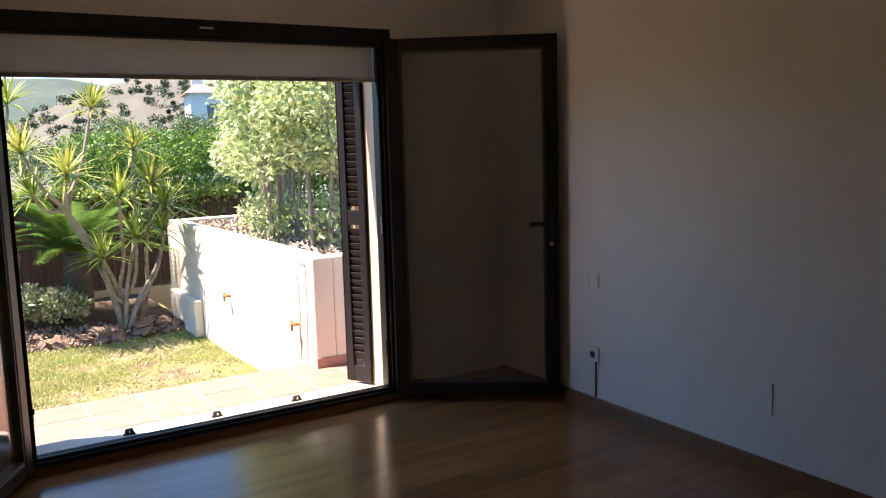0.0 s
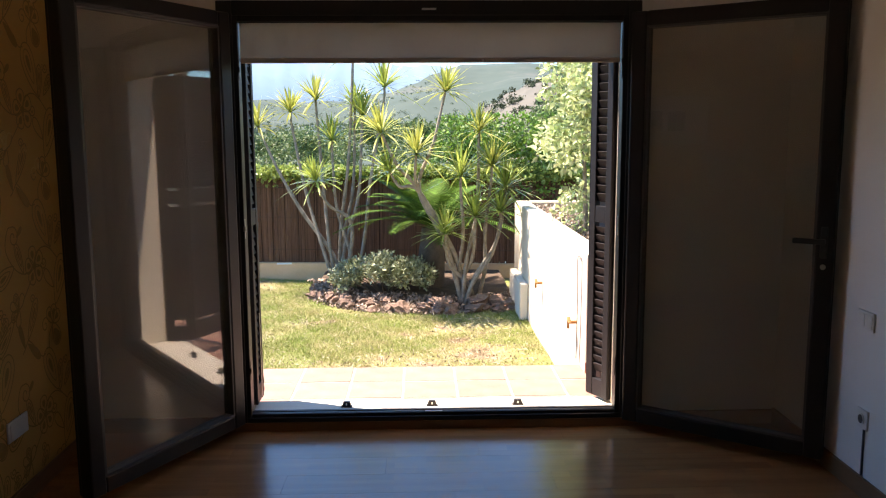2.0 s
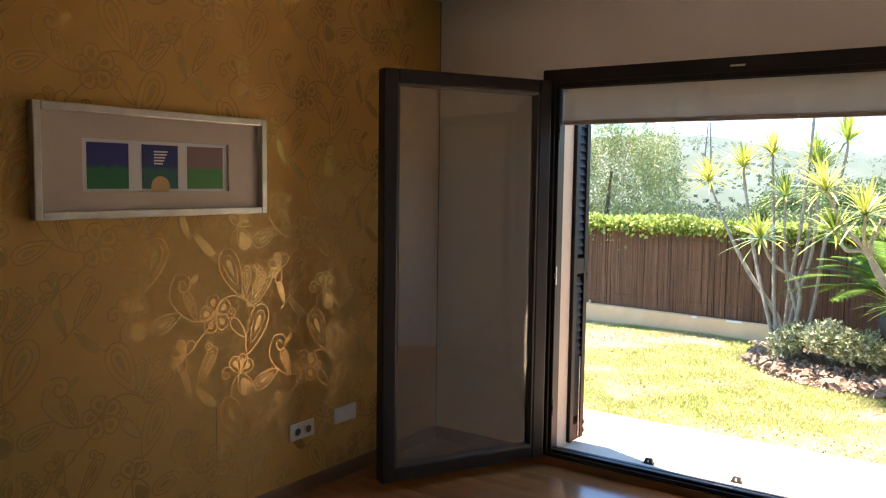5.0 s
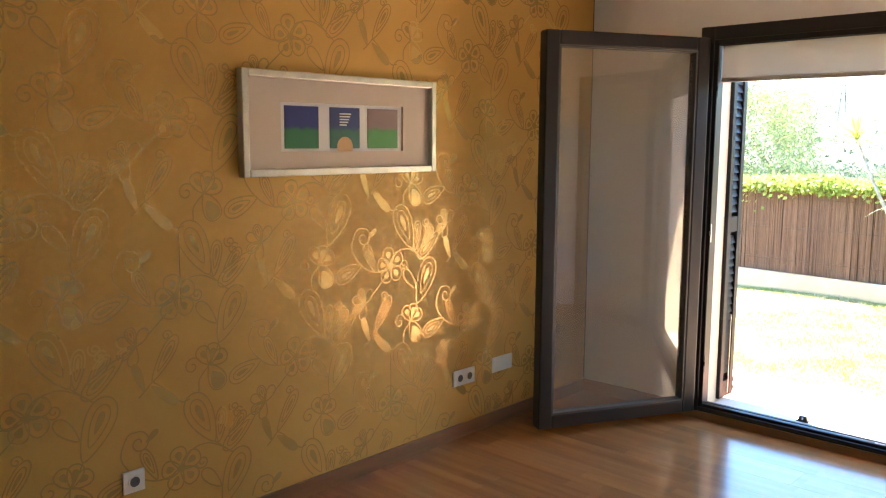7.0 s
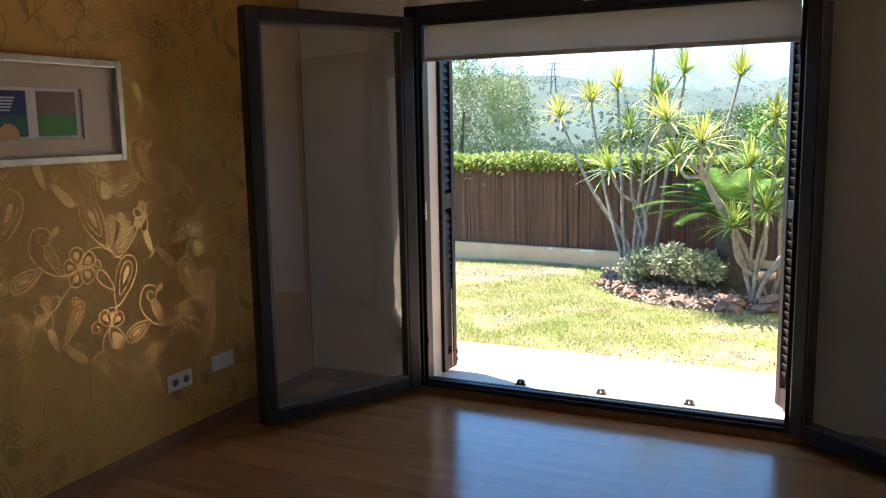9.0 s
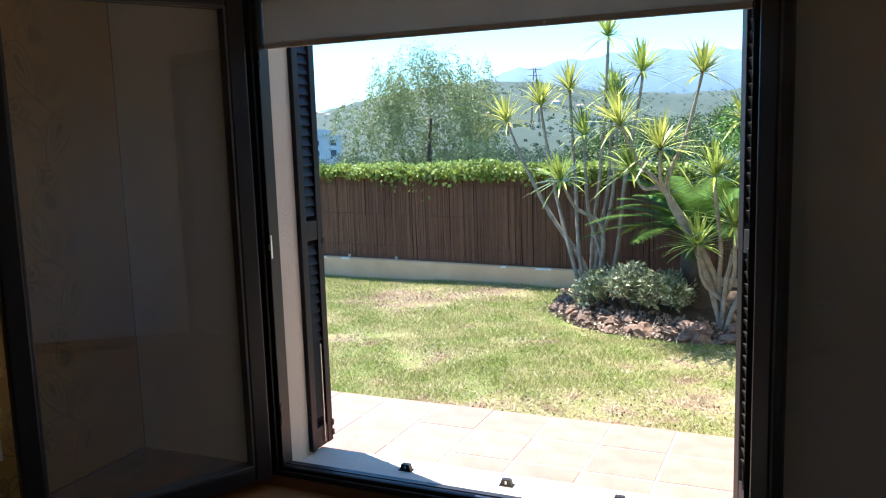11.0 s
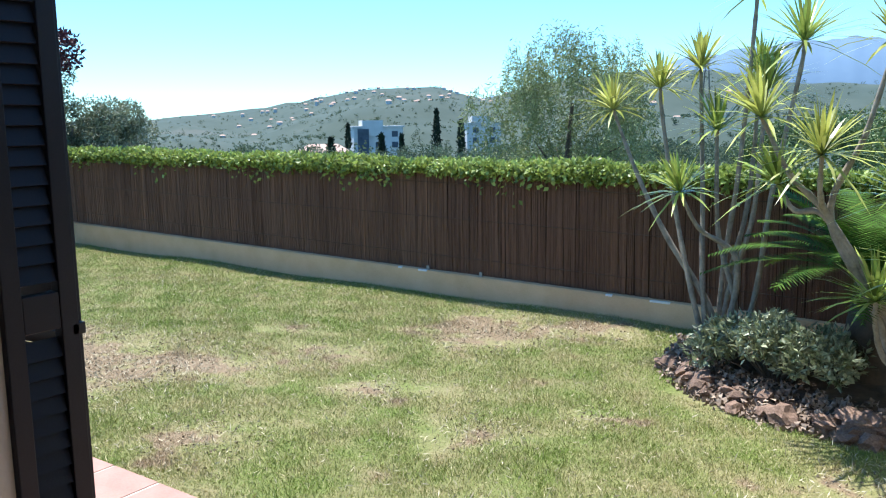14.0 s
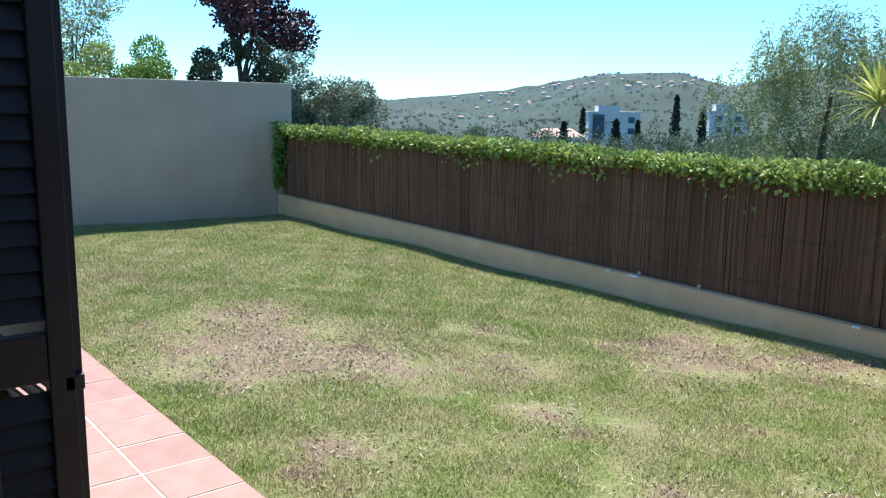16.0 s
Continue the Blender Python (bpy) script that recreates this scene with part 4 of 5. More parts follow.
# ---------------------------------------------------------------- houses on the hills
def house(m, w, d, h, storeys, label, roof_red, group=""):
    ob = thing("house", m, label, "house", group)
    part("wall", box((-w / 2, -d / 2, -6), (w / 2, d / 2, h)), HOUSEW, ob)
    bm = bmesh.new()
    vs = add_box(bm, (-w / 2 - 0.4, -d / 2 - 0.4, h), (w / 2 + 0.4, d / 2 + 0.4, h + ((0.28 * h + 0.6) if roof_red else 0.35)))
    if roof_red:
        for v in vs:
            if v.co.z > h + 0.5:
                v.co.x *= 0.55
                v.co.y *= 0.2
    part("roof", bm, RED_ROOF if roof_red else HOUSEW, ob)
    k = max(2, int(w / 4.0))
    for s in range(storeys):
        for i in range(k):
            x, z = -w / 2 + w * (i + 0.5) / k, h - 2.5 - 2.8 * s
            part("window", box((x - 0.8, -d / 2 - 0.05, z), (x + 0.8, -d / 2 + 0.2, z + 1.5)), GLASSD, ob)
    return ob


def place_at(az, r, z):
    x, y = r * math.sin(radians(az)), r * math.cos(radians(az))
    return Matrix.Translation((x, y, z)) @ Matrix.Rotation(radians(-az + 8), 4, "Z")


villa = house(place_at(-39.7, 222, -5.0), 13.0, 9, 5.2, 2, "large white modern villa with a blue glazed centre", False)
part("tower", box((-4.2, -5.0, 3.0), (1.2, 3.5, 7.0)), HOUSEW, villa, "white upper storey")
part("window", box((-5.5, -5.2, -1.5), (-2.6, -4.4, 4.8)), GLASSD, villa, "tall blue glazing")
villa2 = house(place_at(-32.4, 235, -2.8), 9.5, 9, 3.6, 2, "white hillside villa with roof terraces", False)
part("tower", box((-3.4, -5.0, 3.6), (1.8, 3.0, 5.6)), HOUSEW, villa2, "white upper storey")
house(place_at(-43.3, 160, -7.2), 9, 7, 3.2, 1, "low house with a brown tiled roof among trees", True)
white_house = house(place_at(18.4, 80, 1.8), 9.0, 7, 4.7, 1, "white house with a red tiled roof behind the hedge", True)
part("chimney", box((-4.2, -2.5, 4.7), (-3.2, -1.5, 5.9)), HOUSEW, white_house)
small = house(Matrix.Identity(4), 3.2, 3.0, 1.1, 0, "small white hillside house with a clay roof", True, "houses dotted on the hills")
first = True
for az_, r_ in [(-50 + 0.30 * k + 1.6 * math.sin(k * 7.7), 800 + 90 * math.sin(k * 2.9) - 180 * (k % 4 == 0)) for k in range(60)] + [(-21 + 1.6 * k, 420 + 60 * math.sin(k * 5)) for k in range(5)]:
    r_ = min(r_, float(np.interp(az_, SKY_AZ, SKY_R)) * 0.96)
    m = place_at(az_, r_, float(land(az_, r_)) + 0.2)
    if first:
        small.matrix_basis, first = m, False
    else:
        copy_thing(small, m)

# ---------------------------------------------------------------- trees beyond the fence
def tree(name, foot, height, blobs, radii, n, leaf, leaf_w, mat, bark, label, trunk=0.10, limbs=7, droop=0.0, up=0.2):
    """A tree: tapered trunk with limbs, and a ragged crown of many leaves."""
    ob = thing(name, pose(*foot), label, "tree")
    b = np.asarray(blobs, float)
    lines = [tube_arrays(smooth_line([(0, 0, -0.6), (0.03 * height, 0.02 * height, height * 0.25), (-0.02 * height, 0, height * 0.55), (0, 0.02, height * 0.85)], 6),
                         np.linspace(trunk, trunk * 0.3, 19), 7)]
    for k in range(min(limbs, len(b))):
        p = b[k % len(b)]
        s = height * (0.2 + 0.35 * ((k * 0.618) % 1))
        lines.append(tube_arrays(smooth_line([(0, 0, s), (p[0] * 0.4, p[1] * 0.4, s + (p[2] - s) * 0.55), tuple(p)], 6), np.linspace(trunk * 0.5, trunk * 0.1, 13), 5))
    v, f = join_arrays(lines)
    part("trunk", mesh_np("trunk", v, f, True), bark, ob)
    pos, d = blob_points(b, radii, n)
    if droop:
        m_ = 18
        k = n // m_
        pos, d = pos[:k].repeat(m_, 0), d[:k].repeat(m_, 0)
        fall = np.tile(np.linspace(0, 1, m_), k) * np.repeat(droop * rng.uniform(0.4, 1.0, k), m_)
        pos = pos + np.stack([d[:, 0] * fall * 0.35, d[:, 1] * fall * 0.35, -fall], 1) + rng.normal(0, 0.035, (len(pos), 3))
    v, f = leaf_arrays(pos, leaf, leaf_w, up, d * 0.4)
    part("crown", mesh_np("crown", v, f), mat, ob)
    return ob


r0 = np.random.default_rng(3)
blobs = [(2.5 * math.sin(k * 2.4) * r0.uniform(0.5, 1.1), r0.uniform(-1.6, 1.6), 2.6 + 5.0 * (k / 40) ** 0.8) for k in range(40)]
blobs = [(x * (1.25 - 0.17 * max(z - 3.6, 0)), y, z) for x, y, z in blobs]
tree("pepper_tree", (-10.2, 21.8, -3.6), 6.6, blobs, [0.60] * 40, 40000, 0.15, 0.030, PEPPER, DARKBARK, "feathery drooping grey-green pepper tree beyond the fence",
     0.16, 14, 1.3, -0.5)
blobs = []
for k in range(40):
    q, depth = r0.uniform(-0.9, 2.1), r0.uniform(-0.8, 0.8)
    blobs.append((0.5 * q - 0.87 * depth, 0.87 * q + 0.5 * depth, r0.uniform(2.6, 5.5 - 0.55 * q)))
tree("olive_tree", (-17.6, 10.4, -2.7), 4.9, blobs, [0.42] * 40, 34000, 0.10, 0.032, OLIVE, BARK, "grey-green olive tree behind the boundary wall", 0.12, 9)
blobs = [(r0.uniform(-0.9, 0.9), r0.uniform(-1.0, 1.0), r0.uniform(1.8, 3.4)) for _ in range(24)]
tree("purple_leaf_tree", (-14.75, 7.3, 0.9), 2.4, blobs, [0.40] * 24, 7500, 0.11, 0.065, REDLEAF, DARKBARK, "small tree with dark purple-red leaves behind the wall", 0.07, 12)
for foot, rad, h, mat, label in (((-13.6, 4.95, 1.05), 0.6, 1.5, HEDGE, "rounded green shrub behind the boundary wall"), ((-13.5, 6.1, 1.05), 0.45, 1.4, DRYSCRUB, "clipped round dark green shrub behind the wall"),
                                 ((-13.8, 4.2, 1.05), 0.55, 1.4, IVY, "bright green shrub behind the boundary wall"), ((-15.9, 4.5, 1.05), 1.1, 2.9, PEPPER, "tall bushy shrub behind the boundary wall"),
                                 ((-13.5, 7.0, 1.05), 0.5, 1.6, DRYSCRUB, "dark green shrub behind the boundary wall")):
    bl = [(r0.uniform(-rad, rad) * 0.7, r0.uniform(-rad, rad) * 0.7, r0.uniform(0.15, 0.9) * h) for _ in range(9)]
    ob = tree("shrub", foot, h * 0.7, bl, [rad * 0.5] * 9, 9000, 0.055, 0.034, mat, DARKBARK, label, 0.04, 5)
    ob["category"] = "shrub"
structure("upper_terrace", boxes([((-24, -4, -1.5), (lx - 0.22, 7.2, 1.05))]), HILL, "raised neighbouring garden behind the wall", "ground")

for az_, r_, top, h, w in ((-35.45, 130, 0.8, 7.5, 0.75), (-33.75, 128, 0.0, 5.5, 0.65), (-39.25, 105, -0.9, 4.2, 0.55), (-42.75, 108, -1.1, 3.4, 0.5), (-37.9, 135, -0.9, 4.5, 0.5), (-41.6, 170, -0.1, 5.0, 0.6)):
    zt = 1.5 + r_ * math.tan(radians(top))
    ob = thing("cypress", pose(r_ * math.sin(radians(az_)), r_ * math.cos(radians(az_)), zt - h), "slender dark green cypress in the valley", "tree", "cypresses in the valley")
    v, f = tube_arrays([(0, 0, -6), (0, 0, h * 0.9)], [0.15, 0.03], 6)
    part("trunk", mesh_np("trunk", v, f), DARKBARK, ob)
    n = 900
    k = rng.uniform(0, 1, n)
    a = rng.uniform(0, 2 * np.pi, n)
    rad = w * np.sqrt(np.clip(1 - k, 0, 1)) * (0.55 + 0.45 * np.minimum(k * 6, 1)) * rng.uniform(0.7, 1.1, n)
    v, f = leaf_arrays(np.stack([rad * np.cos(a), rad * np.sin(a), k * h], 1), 0.5, 0.25, 1.5)
    part("crown", mesh_np("crown", v, f), CYPRESS, ob)

pylon = thing("pylon", place_at(-17.6, 300, 8.5), "thin grey lattice power pylon on the hill", "pylon")
for sx, sy in ((-1, -1), (1, -1), (1, 1), (-1, 1)):
    v, f = tube_arrays([(sx * 1.6, sy * 1.6, -8), (sx * 0.35, sy * 0.35, 14)], [0.12, 0.10], 4)
    part("leg", mesh_np("leg", v, f), RUBBER, pylon)
for z in (9.0, 11.5, 13.5):
    v, f = tube_arrays([(-2.6, 0, z), (2.6, 0, z)], [0.10, 0.10], 4)
    part("arm", mesh_np("arm", v, f), RUBBER, pylon)
for k in range(8):
    z0, w0, w1 = k * 1.7, 1.12 - k * 0.095, 1.12 - (k + 1) * 0.095
    v, f = tube_arrays([(-w0, -w0, z0), (w1, -w1, z0 + 1.7)], [0.07, 0.07], 4)
    part("brace", mesh_np("brace", v, f), RUBBER, pylon)

# ---------------------------------------------------------------- planter and its shrubs
PX, PY, PZ = 1.113, 1.335, 0.712
structure("planter", boxes([((PX, PY, -1.2), (PX + 0.16, 5.6, PZ)), ((PX + 0.16, PY, -1.2), (5.2, PY + 0.16, PZ)), ((PX + 0.16, 5.44, -1.2), (5.2, 5.6, PZ))], 0.012), PLANTW,
          "tall white rendered garden planter", "planter")
structure("planter_step", box((PX - 0.09, 4.3, -1.2), (PX - 0.002, 5.3, -0.05), 0.012), PLANTW, "low white rendered step beside the planter", "step")
structure("planter_soil", box((PX + 0.16, PY + 0.16, -1.0), (5.2, 5.44, PZ - 0.06)), SOIL, "dark soil in the planter", "soil")
structure("trim", box((PX - 0.002, PY - 0.012, TZ + 0.001), (5.2, PY - 0.0005, TZ + 0.075), 0.002), TILE, "terracotta skirting tiles on the planter", "trim")
n = 1500
pos = np.stack([rng.uniform(PX + 0.17, 2.2, n), rng.uniform(PY + 0.17, 5.4, n), PZ - 0.055 + 0.03 * rng.uniform(0, 1, n)], 1)
v, f = leaf_arrays(pos, 0.05, 0.04, 0.0, fold=0.5)
tagged(part("gravel", mesh_np("gravel", v, f), GROUT), "pale stone chips in the planter", "gravel", kind="stuff")
for y, z in ((1.655, 0.165), (3.34, 0.14)):
    tap = thing("garden_tap", pose(PX, y, z), "small rusty brass tap on the white wall", "tap", "taps on the planter wall")
    part("pipe", cyl(0.012, 0.012, 0, 0.07, 10, Matrix.Rotation(radians(-90), 4, "Y")), RUST, tap)
    part("spout", cyl(0.010, 0.008, 0, 0.05, 10, Matrix.Translation((-0.062, 0, -0.045))), RUST, tap)
    part("lever", box((-0.07, -0.035, 0.012), (-0.045, 0.035, 0.022), 0.003, Matrix.Rotation(radians(25), 4, "X")), RUST, tap)
v, f = tube_arrays(smooth_line([(PX - 0.008, 1.62, -0.10), (PX - 0.008, 1.60, 0.30), (PX - 0.008, 1.62, 0.62), (PX - 0.008, 1.52, 0.66), (PX - 0.008, 1.46, 0.60), (PX - 0.008, 1.47, 0.2), (PX - 0.008, 1.50, -0.1)], 8), [0.0026] * 49, 5)
tagged(part("cable", mesh_np("cable", v, f, True), DARKBARK), "thin dark cable looped on the white planter", "cable")


def shrub(foot, height, spread, n, label, stems=4):
    ob = thing("ficus_shrub", pose(*foot), label, "shrub", "shrubs in the planter")
    for k in range(stems):
        a = k * 2.4 + foot[1]
        dx, dy = 0.10 * math.cos(a), 0.10 * math.sin(a)
        v, f = tube_arrays(smooth_line([(dx, dy, -0.1), (dx * 1.6 + 0.03, dy * 1.6, height * 0.35), (dx * 1.4, dy * 2.2 + 0.03, height * 0.6), (dx * 2.6, dy * 2.6, height * 0.9)], 5),
                           np.linspace(0.022, 0.007, 16), 6)
        part("stem", mesh_np("stem", v, f, True), BARK, ob)
    bl = [(rng.uniform(-spread, spread), rng.uniform(-spread, spread), height * rng.uniform(0.45, 1.0)) for _ in range(18)] + [(rng.uniform(-.2, .2), rng.uniform(-.2, .2), height * .12) for _ in range(2)]
    pos, d = blob_points(bl, [0.22] * 20, n)
    v, f = leaf_arrays(pos, 0.075, 0.04, -0.1, d * 0.3)
    part("foliage", mesh_np("foliage", v, f), VARIEG, ob)
    return ob


for x, y, h in ((1.62, 2.25, 1.75), (1.55, 3.0, 1.65), (1.80, 3.8, 1.75), (2.05, 4.5, 1.70), (2.20, 5.2, 1.6), (2.4, 2.6, 1.9), (2.5, 3.6, 1.9)):
    shrub((x, y, PZ - 0.06), h, 0.36, 3600, "leggy variegated ficus shrub in the planter")
n = 26000
pos, d = blob_points([(x, FY + 0.36 + 0.08 * math.sin(x * 3), z - 0.12 * max(0, 0.8 - x)) for x in np.arange(0.45, 4.2, 0.34) for z in (0.4, 0.78, 1.15, 1.47)], [0.33] * 48, n)
v, f = leaf_arrays(pos, 0.06, 0.045, 0.2, d * 0.4)
tagged(part("hedge", mesh_np("hedge", v, f), HEDGE), "dense clipped green hedge behind the planter", "hedge", kind="stuff")

structure("neighbour_wall", boxes([((5.3, 6.4, -1.5), (5.5, 13.0, 2.1))], 0.01), HOUSEW, "white rendered wall of the neighbouring house", "wall")

# side screen of the terrace, mirrored in the open casement
tre = thing("trellis", pose(1.50, PY + 0.08, PZ, 0, 0, -90), "brown wooden diagonal trellis on the planter wall", "trellis")
part("frame", boxes([((-0.02, 0, 0.0), (0.02, 0.04, 1.05)), ((-0.02, 2.4, 0), (0.02, 2.44, 1.05)), ((-0.02, 0.04, 1.01), (0.02, 2.4, 1.05)), ((-0.02, 0.04, 0), (0.02, 2.4, 0.04))], 0.003), TRELLIS, tre)
for s in (-1, 1):
    for k in range(-6, 18):
        y0 = k * 0.16
        a, b = ((y0, 0.04), (y0 + 0.97, 1.01)) if s > 0 else ((y0 + 0.97, 0.04), (y0, 1.01))
        t0 = [q for q in np.linspace(0, 1, 60) if 0.04 <= a[0] + (b[0] - a[0]) * q <= 2.4]
        if len(t0) < 4:
            continue
        p, q = [np.array([0.008 * s, a[0] + (b[0] - a[0]) * t, a[1] + (b[1] - a[1]) * t]) for t in (t0[0], t0[-1])]
        v, f = tube_arrays([p, q], [0.016, 0.016], 4)
        part("slat", mesh_np("slat", v, f), TRELLIS, tre)

# ---------------------------------------------------------------- planting bed
bed = [(-1.30, 5.75), (-1.18, 5.35), (-0.85, 5.0), (-0.35, 4.75), (0.15, 4.66), (0.65, 4.68), (1.05, 4.75)]
edge = smooth_line([(x, y, 0) for x, y in bed], 10)[:, :2]
bm = bmesh.new()
rows = []
for k in range(9):
    s = k / 8
    rows.append([bm.verts.new((x + (0.0 - x) * 0.0, y + (FY - 0.0 - y) * s, lawn_z(x, y) - 0.03 + 0.13 * math.sin(min(s * 3, 1) * math.pi / 2) + 0.02 * noise.noise((x * 4, y * 4 + s * 9, 0)))) for x, y in edge])
for k in range(8):
    for i in range(len(edge) - 1):
        bm.faces.new((rows[k][i], rows[k][i + 1], rows[k + 1][i + 1], rows[k + 1][i]))
structure("planting_bed", bm, SOIL, "dark earth planting bed along the fence", "soil")

rock_meshes = []
for k in range(7):
    bm = bmesh.new()
    bmesh.ops.create_icosphere(bm, subdivisions=2, radius=1.0)
    for v in bm.verts:
        v.co *= 0.8 + 0.5 * noise.noise(v.co * 1.3 + Vector((k * 7.1, k * 3.3, 1.7)))
        v.co.z = max(v.co.z, -0.55) * 0.75
    me = bpy.data.meshes.new("rock")
    bm.to_mesh(me)
    bm.free()
    me.materials.append(ROCK)
    rock_meshes.append(me)
r1 = np.random.default_rng(11)
for k in range(54):
    s = r1.uniform(0, 1)
    x, y = edge[int(s * (len(edge) - 1))]
    big = 0.055 + 0.06 * r1.uniform(0, 1) ** 2 + (0.03 if x > -0.2 else 0.0)
    off = r1.uniform(0.0, 0.28)
    ob = tagged(part("rock", rock_meshes[k % 7], None), "rough reddish-brown rock edging the planting bed", "rock", "rocks round the bed")
    ob.matrix_basis = Matrix.LocRotScale((x + r1.uniform(-0.05, 0.05), y + off, lawn_z(x, y) - 0.01 + 0.30 * off * 0.8 + big * 0.3), Euler((r1.uniform(-.3, .3), r1.uniform(-.3, .3), r1.uniform(0, 6))),
                                         (big * r1.uniform(0.8, 1.5), big, big * r1.uniform(0.7, 1.0)))
n = 2600
i = rng.integers(0, len(edge), n)
q = rng.uniform(0, 1, n) ** 1.4 * 0.55
pos = np.stack([edge[i, 0] + rng.normal(0, 0.05, n), edge[i, 1] + q - 0.02, lawn_z(edge[i, 0], edge[i, 1]) - 0.015 + 0.13 * np.sin(np.minimum(q / (FY - edge[i, 1]) * 3, 1) * np.pi / 2)], 1)
v, f = leaf_arrays(pos, 0.05, 0.04, 0.1, fold=0.6)
tagged(part("stone_chips", mesh_np("stone_chips", v, f), CHIP), "loose pale stone chips in the bed", "gravel", kind="stuff")

# low bush
bush = thing("low_bush", pose(-0.42, 5.42, -0.40), "low bush with small cream-edged green leaves", "bush")
r2 = np.random.default_rng(5)
bl = [(r2.uniform(-0.58, 0.58), r2.uniform(-0.28, 0.28), 0) for _ in range(30)]
bl = [(x, y, 0.10 + 0.33 * (1 - (x / 0.75) ** 2) * r2.uniform(0.5, 1)) for x, y, _ in bl]
pos, d = blob_points(bl, [0.13] * 30, 4600)
v, f = leaf_arrays(pos, 0.062, 0.030, 0.35, d * 0.5)
part("foliage", mesh_np("foliage", v, f), BUSHL, bush)
v, f = join_arrays([tube_arrays([(0, 0, -0.05), (p[0] * 0.5, p[1] * 0.5, p[2] * 0.6), p], [0.008, 0.006, 0.003], 5) for p in bl])
tagged(part("twig", mesh_np("twig", v, f), DARKBARK, bush), kind="stuff")


# ---------------------------------------------------------------- cordylines
def rosette(p, way, n, length, width):
    """A head of narrow bent leaves; four points along each."""
    w = Vector(way).normalized()
    base = w.to_track_quat("Z", "Y").to_matrix()
    vs, fs = [], []
    for k in range(n):
        a = k * 2.39996
        tilt = radians(6 + 88 * ((k + 0.5) / n) ** 1.1 + rng.normal(0, 7))
        L = length * rng.uniform(0.75, 1.15) * (0.8 + 0.3 * min(1, (k + 3) / n * 2))
        d = Vector((math.cos(a) * math.sin(tilt), math.sin(a) * math.sin(tilt), math.cos(tilt)))
        s = Vector((-math.sin(a), math.cos(a), 0))
        d, s = base @ d, base @ s
        o = len(vs)
        for q, ww in ((0.0, 0.55), (0.35, 1.0), (0.72, 0.75), (1.0, 0.04)):
            c = Vector(p) + d * (L * q) + Vector((0, 0, -0.20 * L * q * q * (0.5 + math.sin(tilt))))
            vs += [c - s * width * ww * 0.5, c + s * width * ww * 0.5]
        fs += [(o + 2 * j, o + 2 * j + 1, o + 2 * j + 3, o + 2 * j + 2) for j in range(3)]
    return np.array([tuple(v) for v in vs]), np.array(fs)


def cordyline(foot, heads, label):
    """heads: x, y, z, leaf length, yellowness, and the plan bow of the stem; all relative to the foot."""
    ob = thing("cordyline", pose(*foot), label, "plant", "cordylines in the bed")
    f0 = Vector(foot)
    for x, y, z, L, yellow, bow in heads:
        p = Vector((x, y, z)) - f0
        k = len(ob.children)
        b = Vector((0.10 * math.cos(k * 2.1), 0.08 * math.sin(k * 2.1), 0))
        if isinstance(bow, tuple):
            q = Vector(bow) - f0
            line = smooth_line([b * 0.4 + Vector((0, 0, -0.1)), q * 0.45 + b * 0.4 + Vector((0.06, 0, 0)), q, q * 0.45 + p * 0.55 + Vector((0.05 * math.sin(k * 3), 0, -0.06)), p], 7)
        else:
            line = smooth_line([b + Vector((0, 0, -0.1)), b * 1.2 + Vector((p.x * 0.22 + bow * 0.5, p.y * 0.3, p.z * 0.25)), Vector((p.x * 0.55 + bow, p.y * 0.6, p.z * 0.55)), p * 0.97 + Vector((0, 0, -0.12)), p], 7)
        v, f = tube_arrays(line, np.linspace(0.034 if isinstance(bow, tuple) else 0.026, 0.013, len(line)) * (1 + 0.10 * np.sin(np.arange(len(line)) * 1.9)), 7)
        part("stem", mesh_np("stem", v, f, True), BARK, ob)
        way = Vector(line[-1]) - Vector(line[-5])
        v, f = rosette(tuple(p), (way.x * 0.6, way.y * 0.6, abs(way.z) + 0.05), 66, L * 1.20, 0.024)
        part("leaf_head", mesh_np("leaf_head", v, f), SPIKEY if yellow else SPIKE, ob, "yellow-green spiky leaf head" if yellow else "green spiky leaf head")
    return ob


cordyline((-0.98, 5.95, -0.42), [(-1.97, 6.0, 1.60, 0.34, 1, (-1.45, 5.95, 0.55)), (-1.28, 6.15, 1.92, 0.36, 1, -0.06), (-0.80, 5.9, 2.44, 0.30, 0, 0.0), (-0.42, 5.75, 2.05, 0.40, 0, 0.06),
                                 (-1.24, 5.62, 0.96, 0.34, 0, (-0.86, 5.85, 0.45)), (-0.70, 5.9, 1.72, 0.36, 0, 0.06), (-1.08, 5.98, 1.42, 0.36, 0, 0.0), (-1.58, 6.05, 1.77, 0.36, 1, -0.10), (-0.80, 6.1, 1.86, 0.34, 0, 0.04)],
          "tall branching cordyline with pale stems and spiky heads")
FORK = (-0.02, 4.84, 0.88)
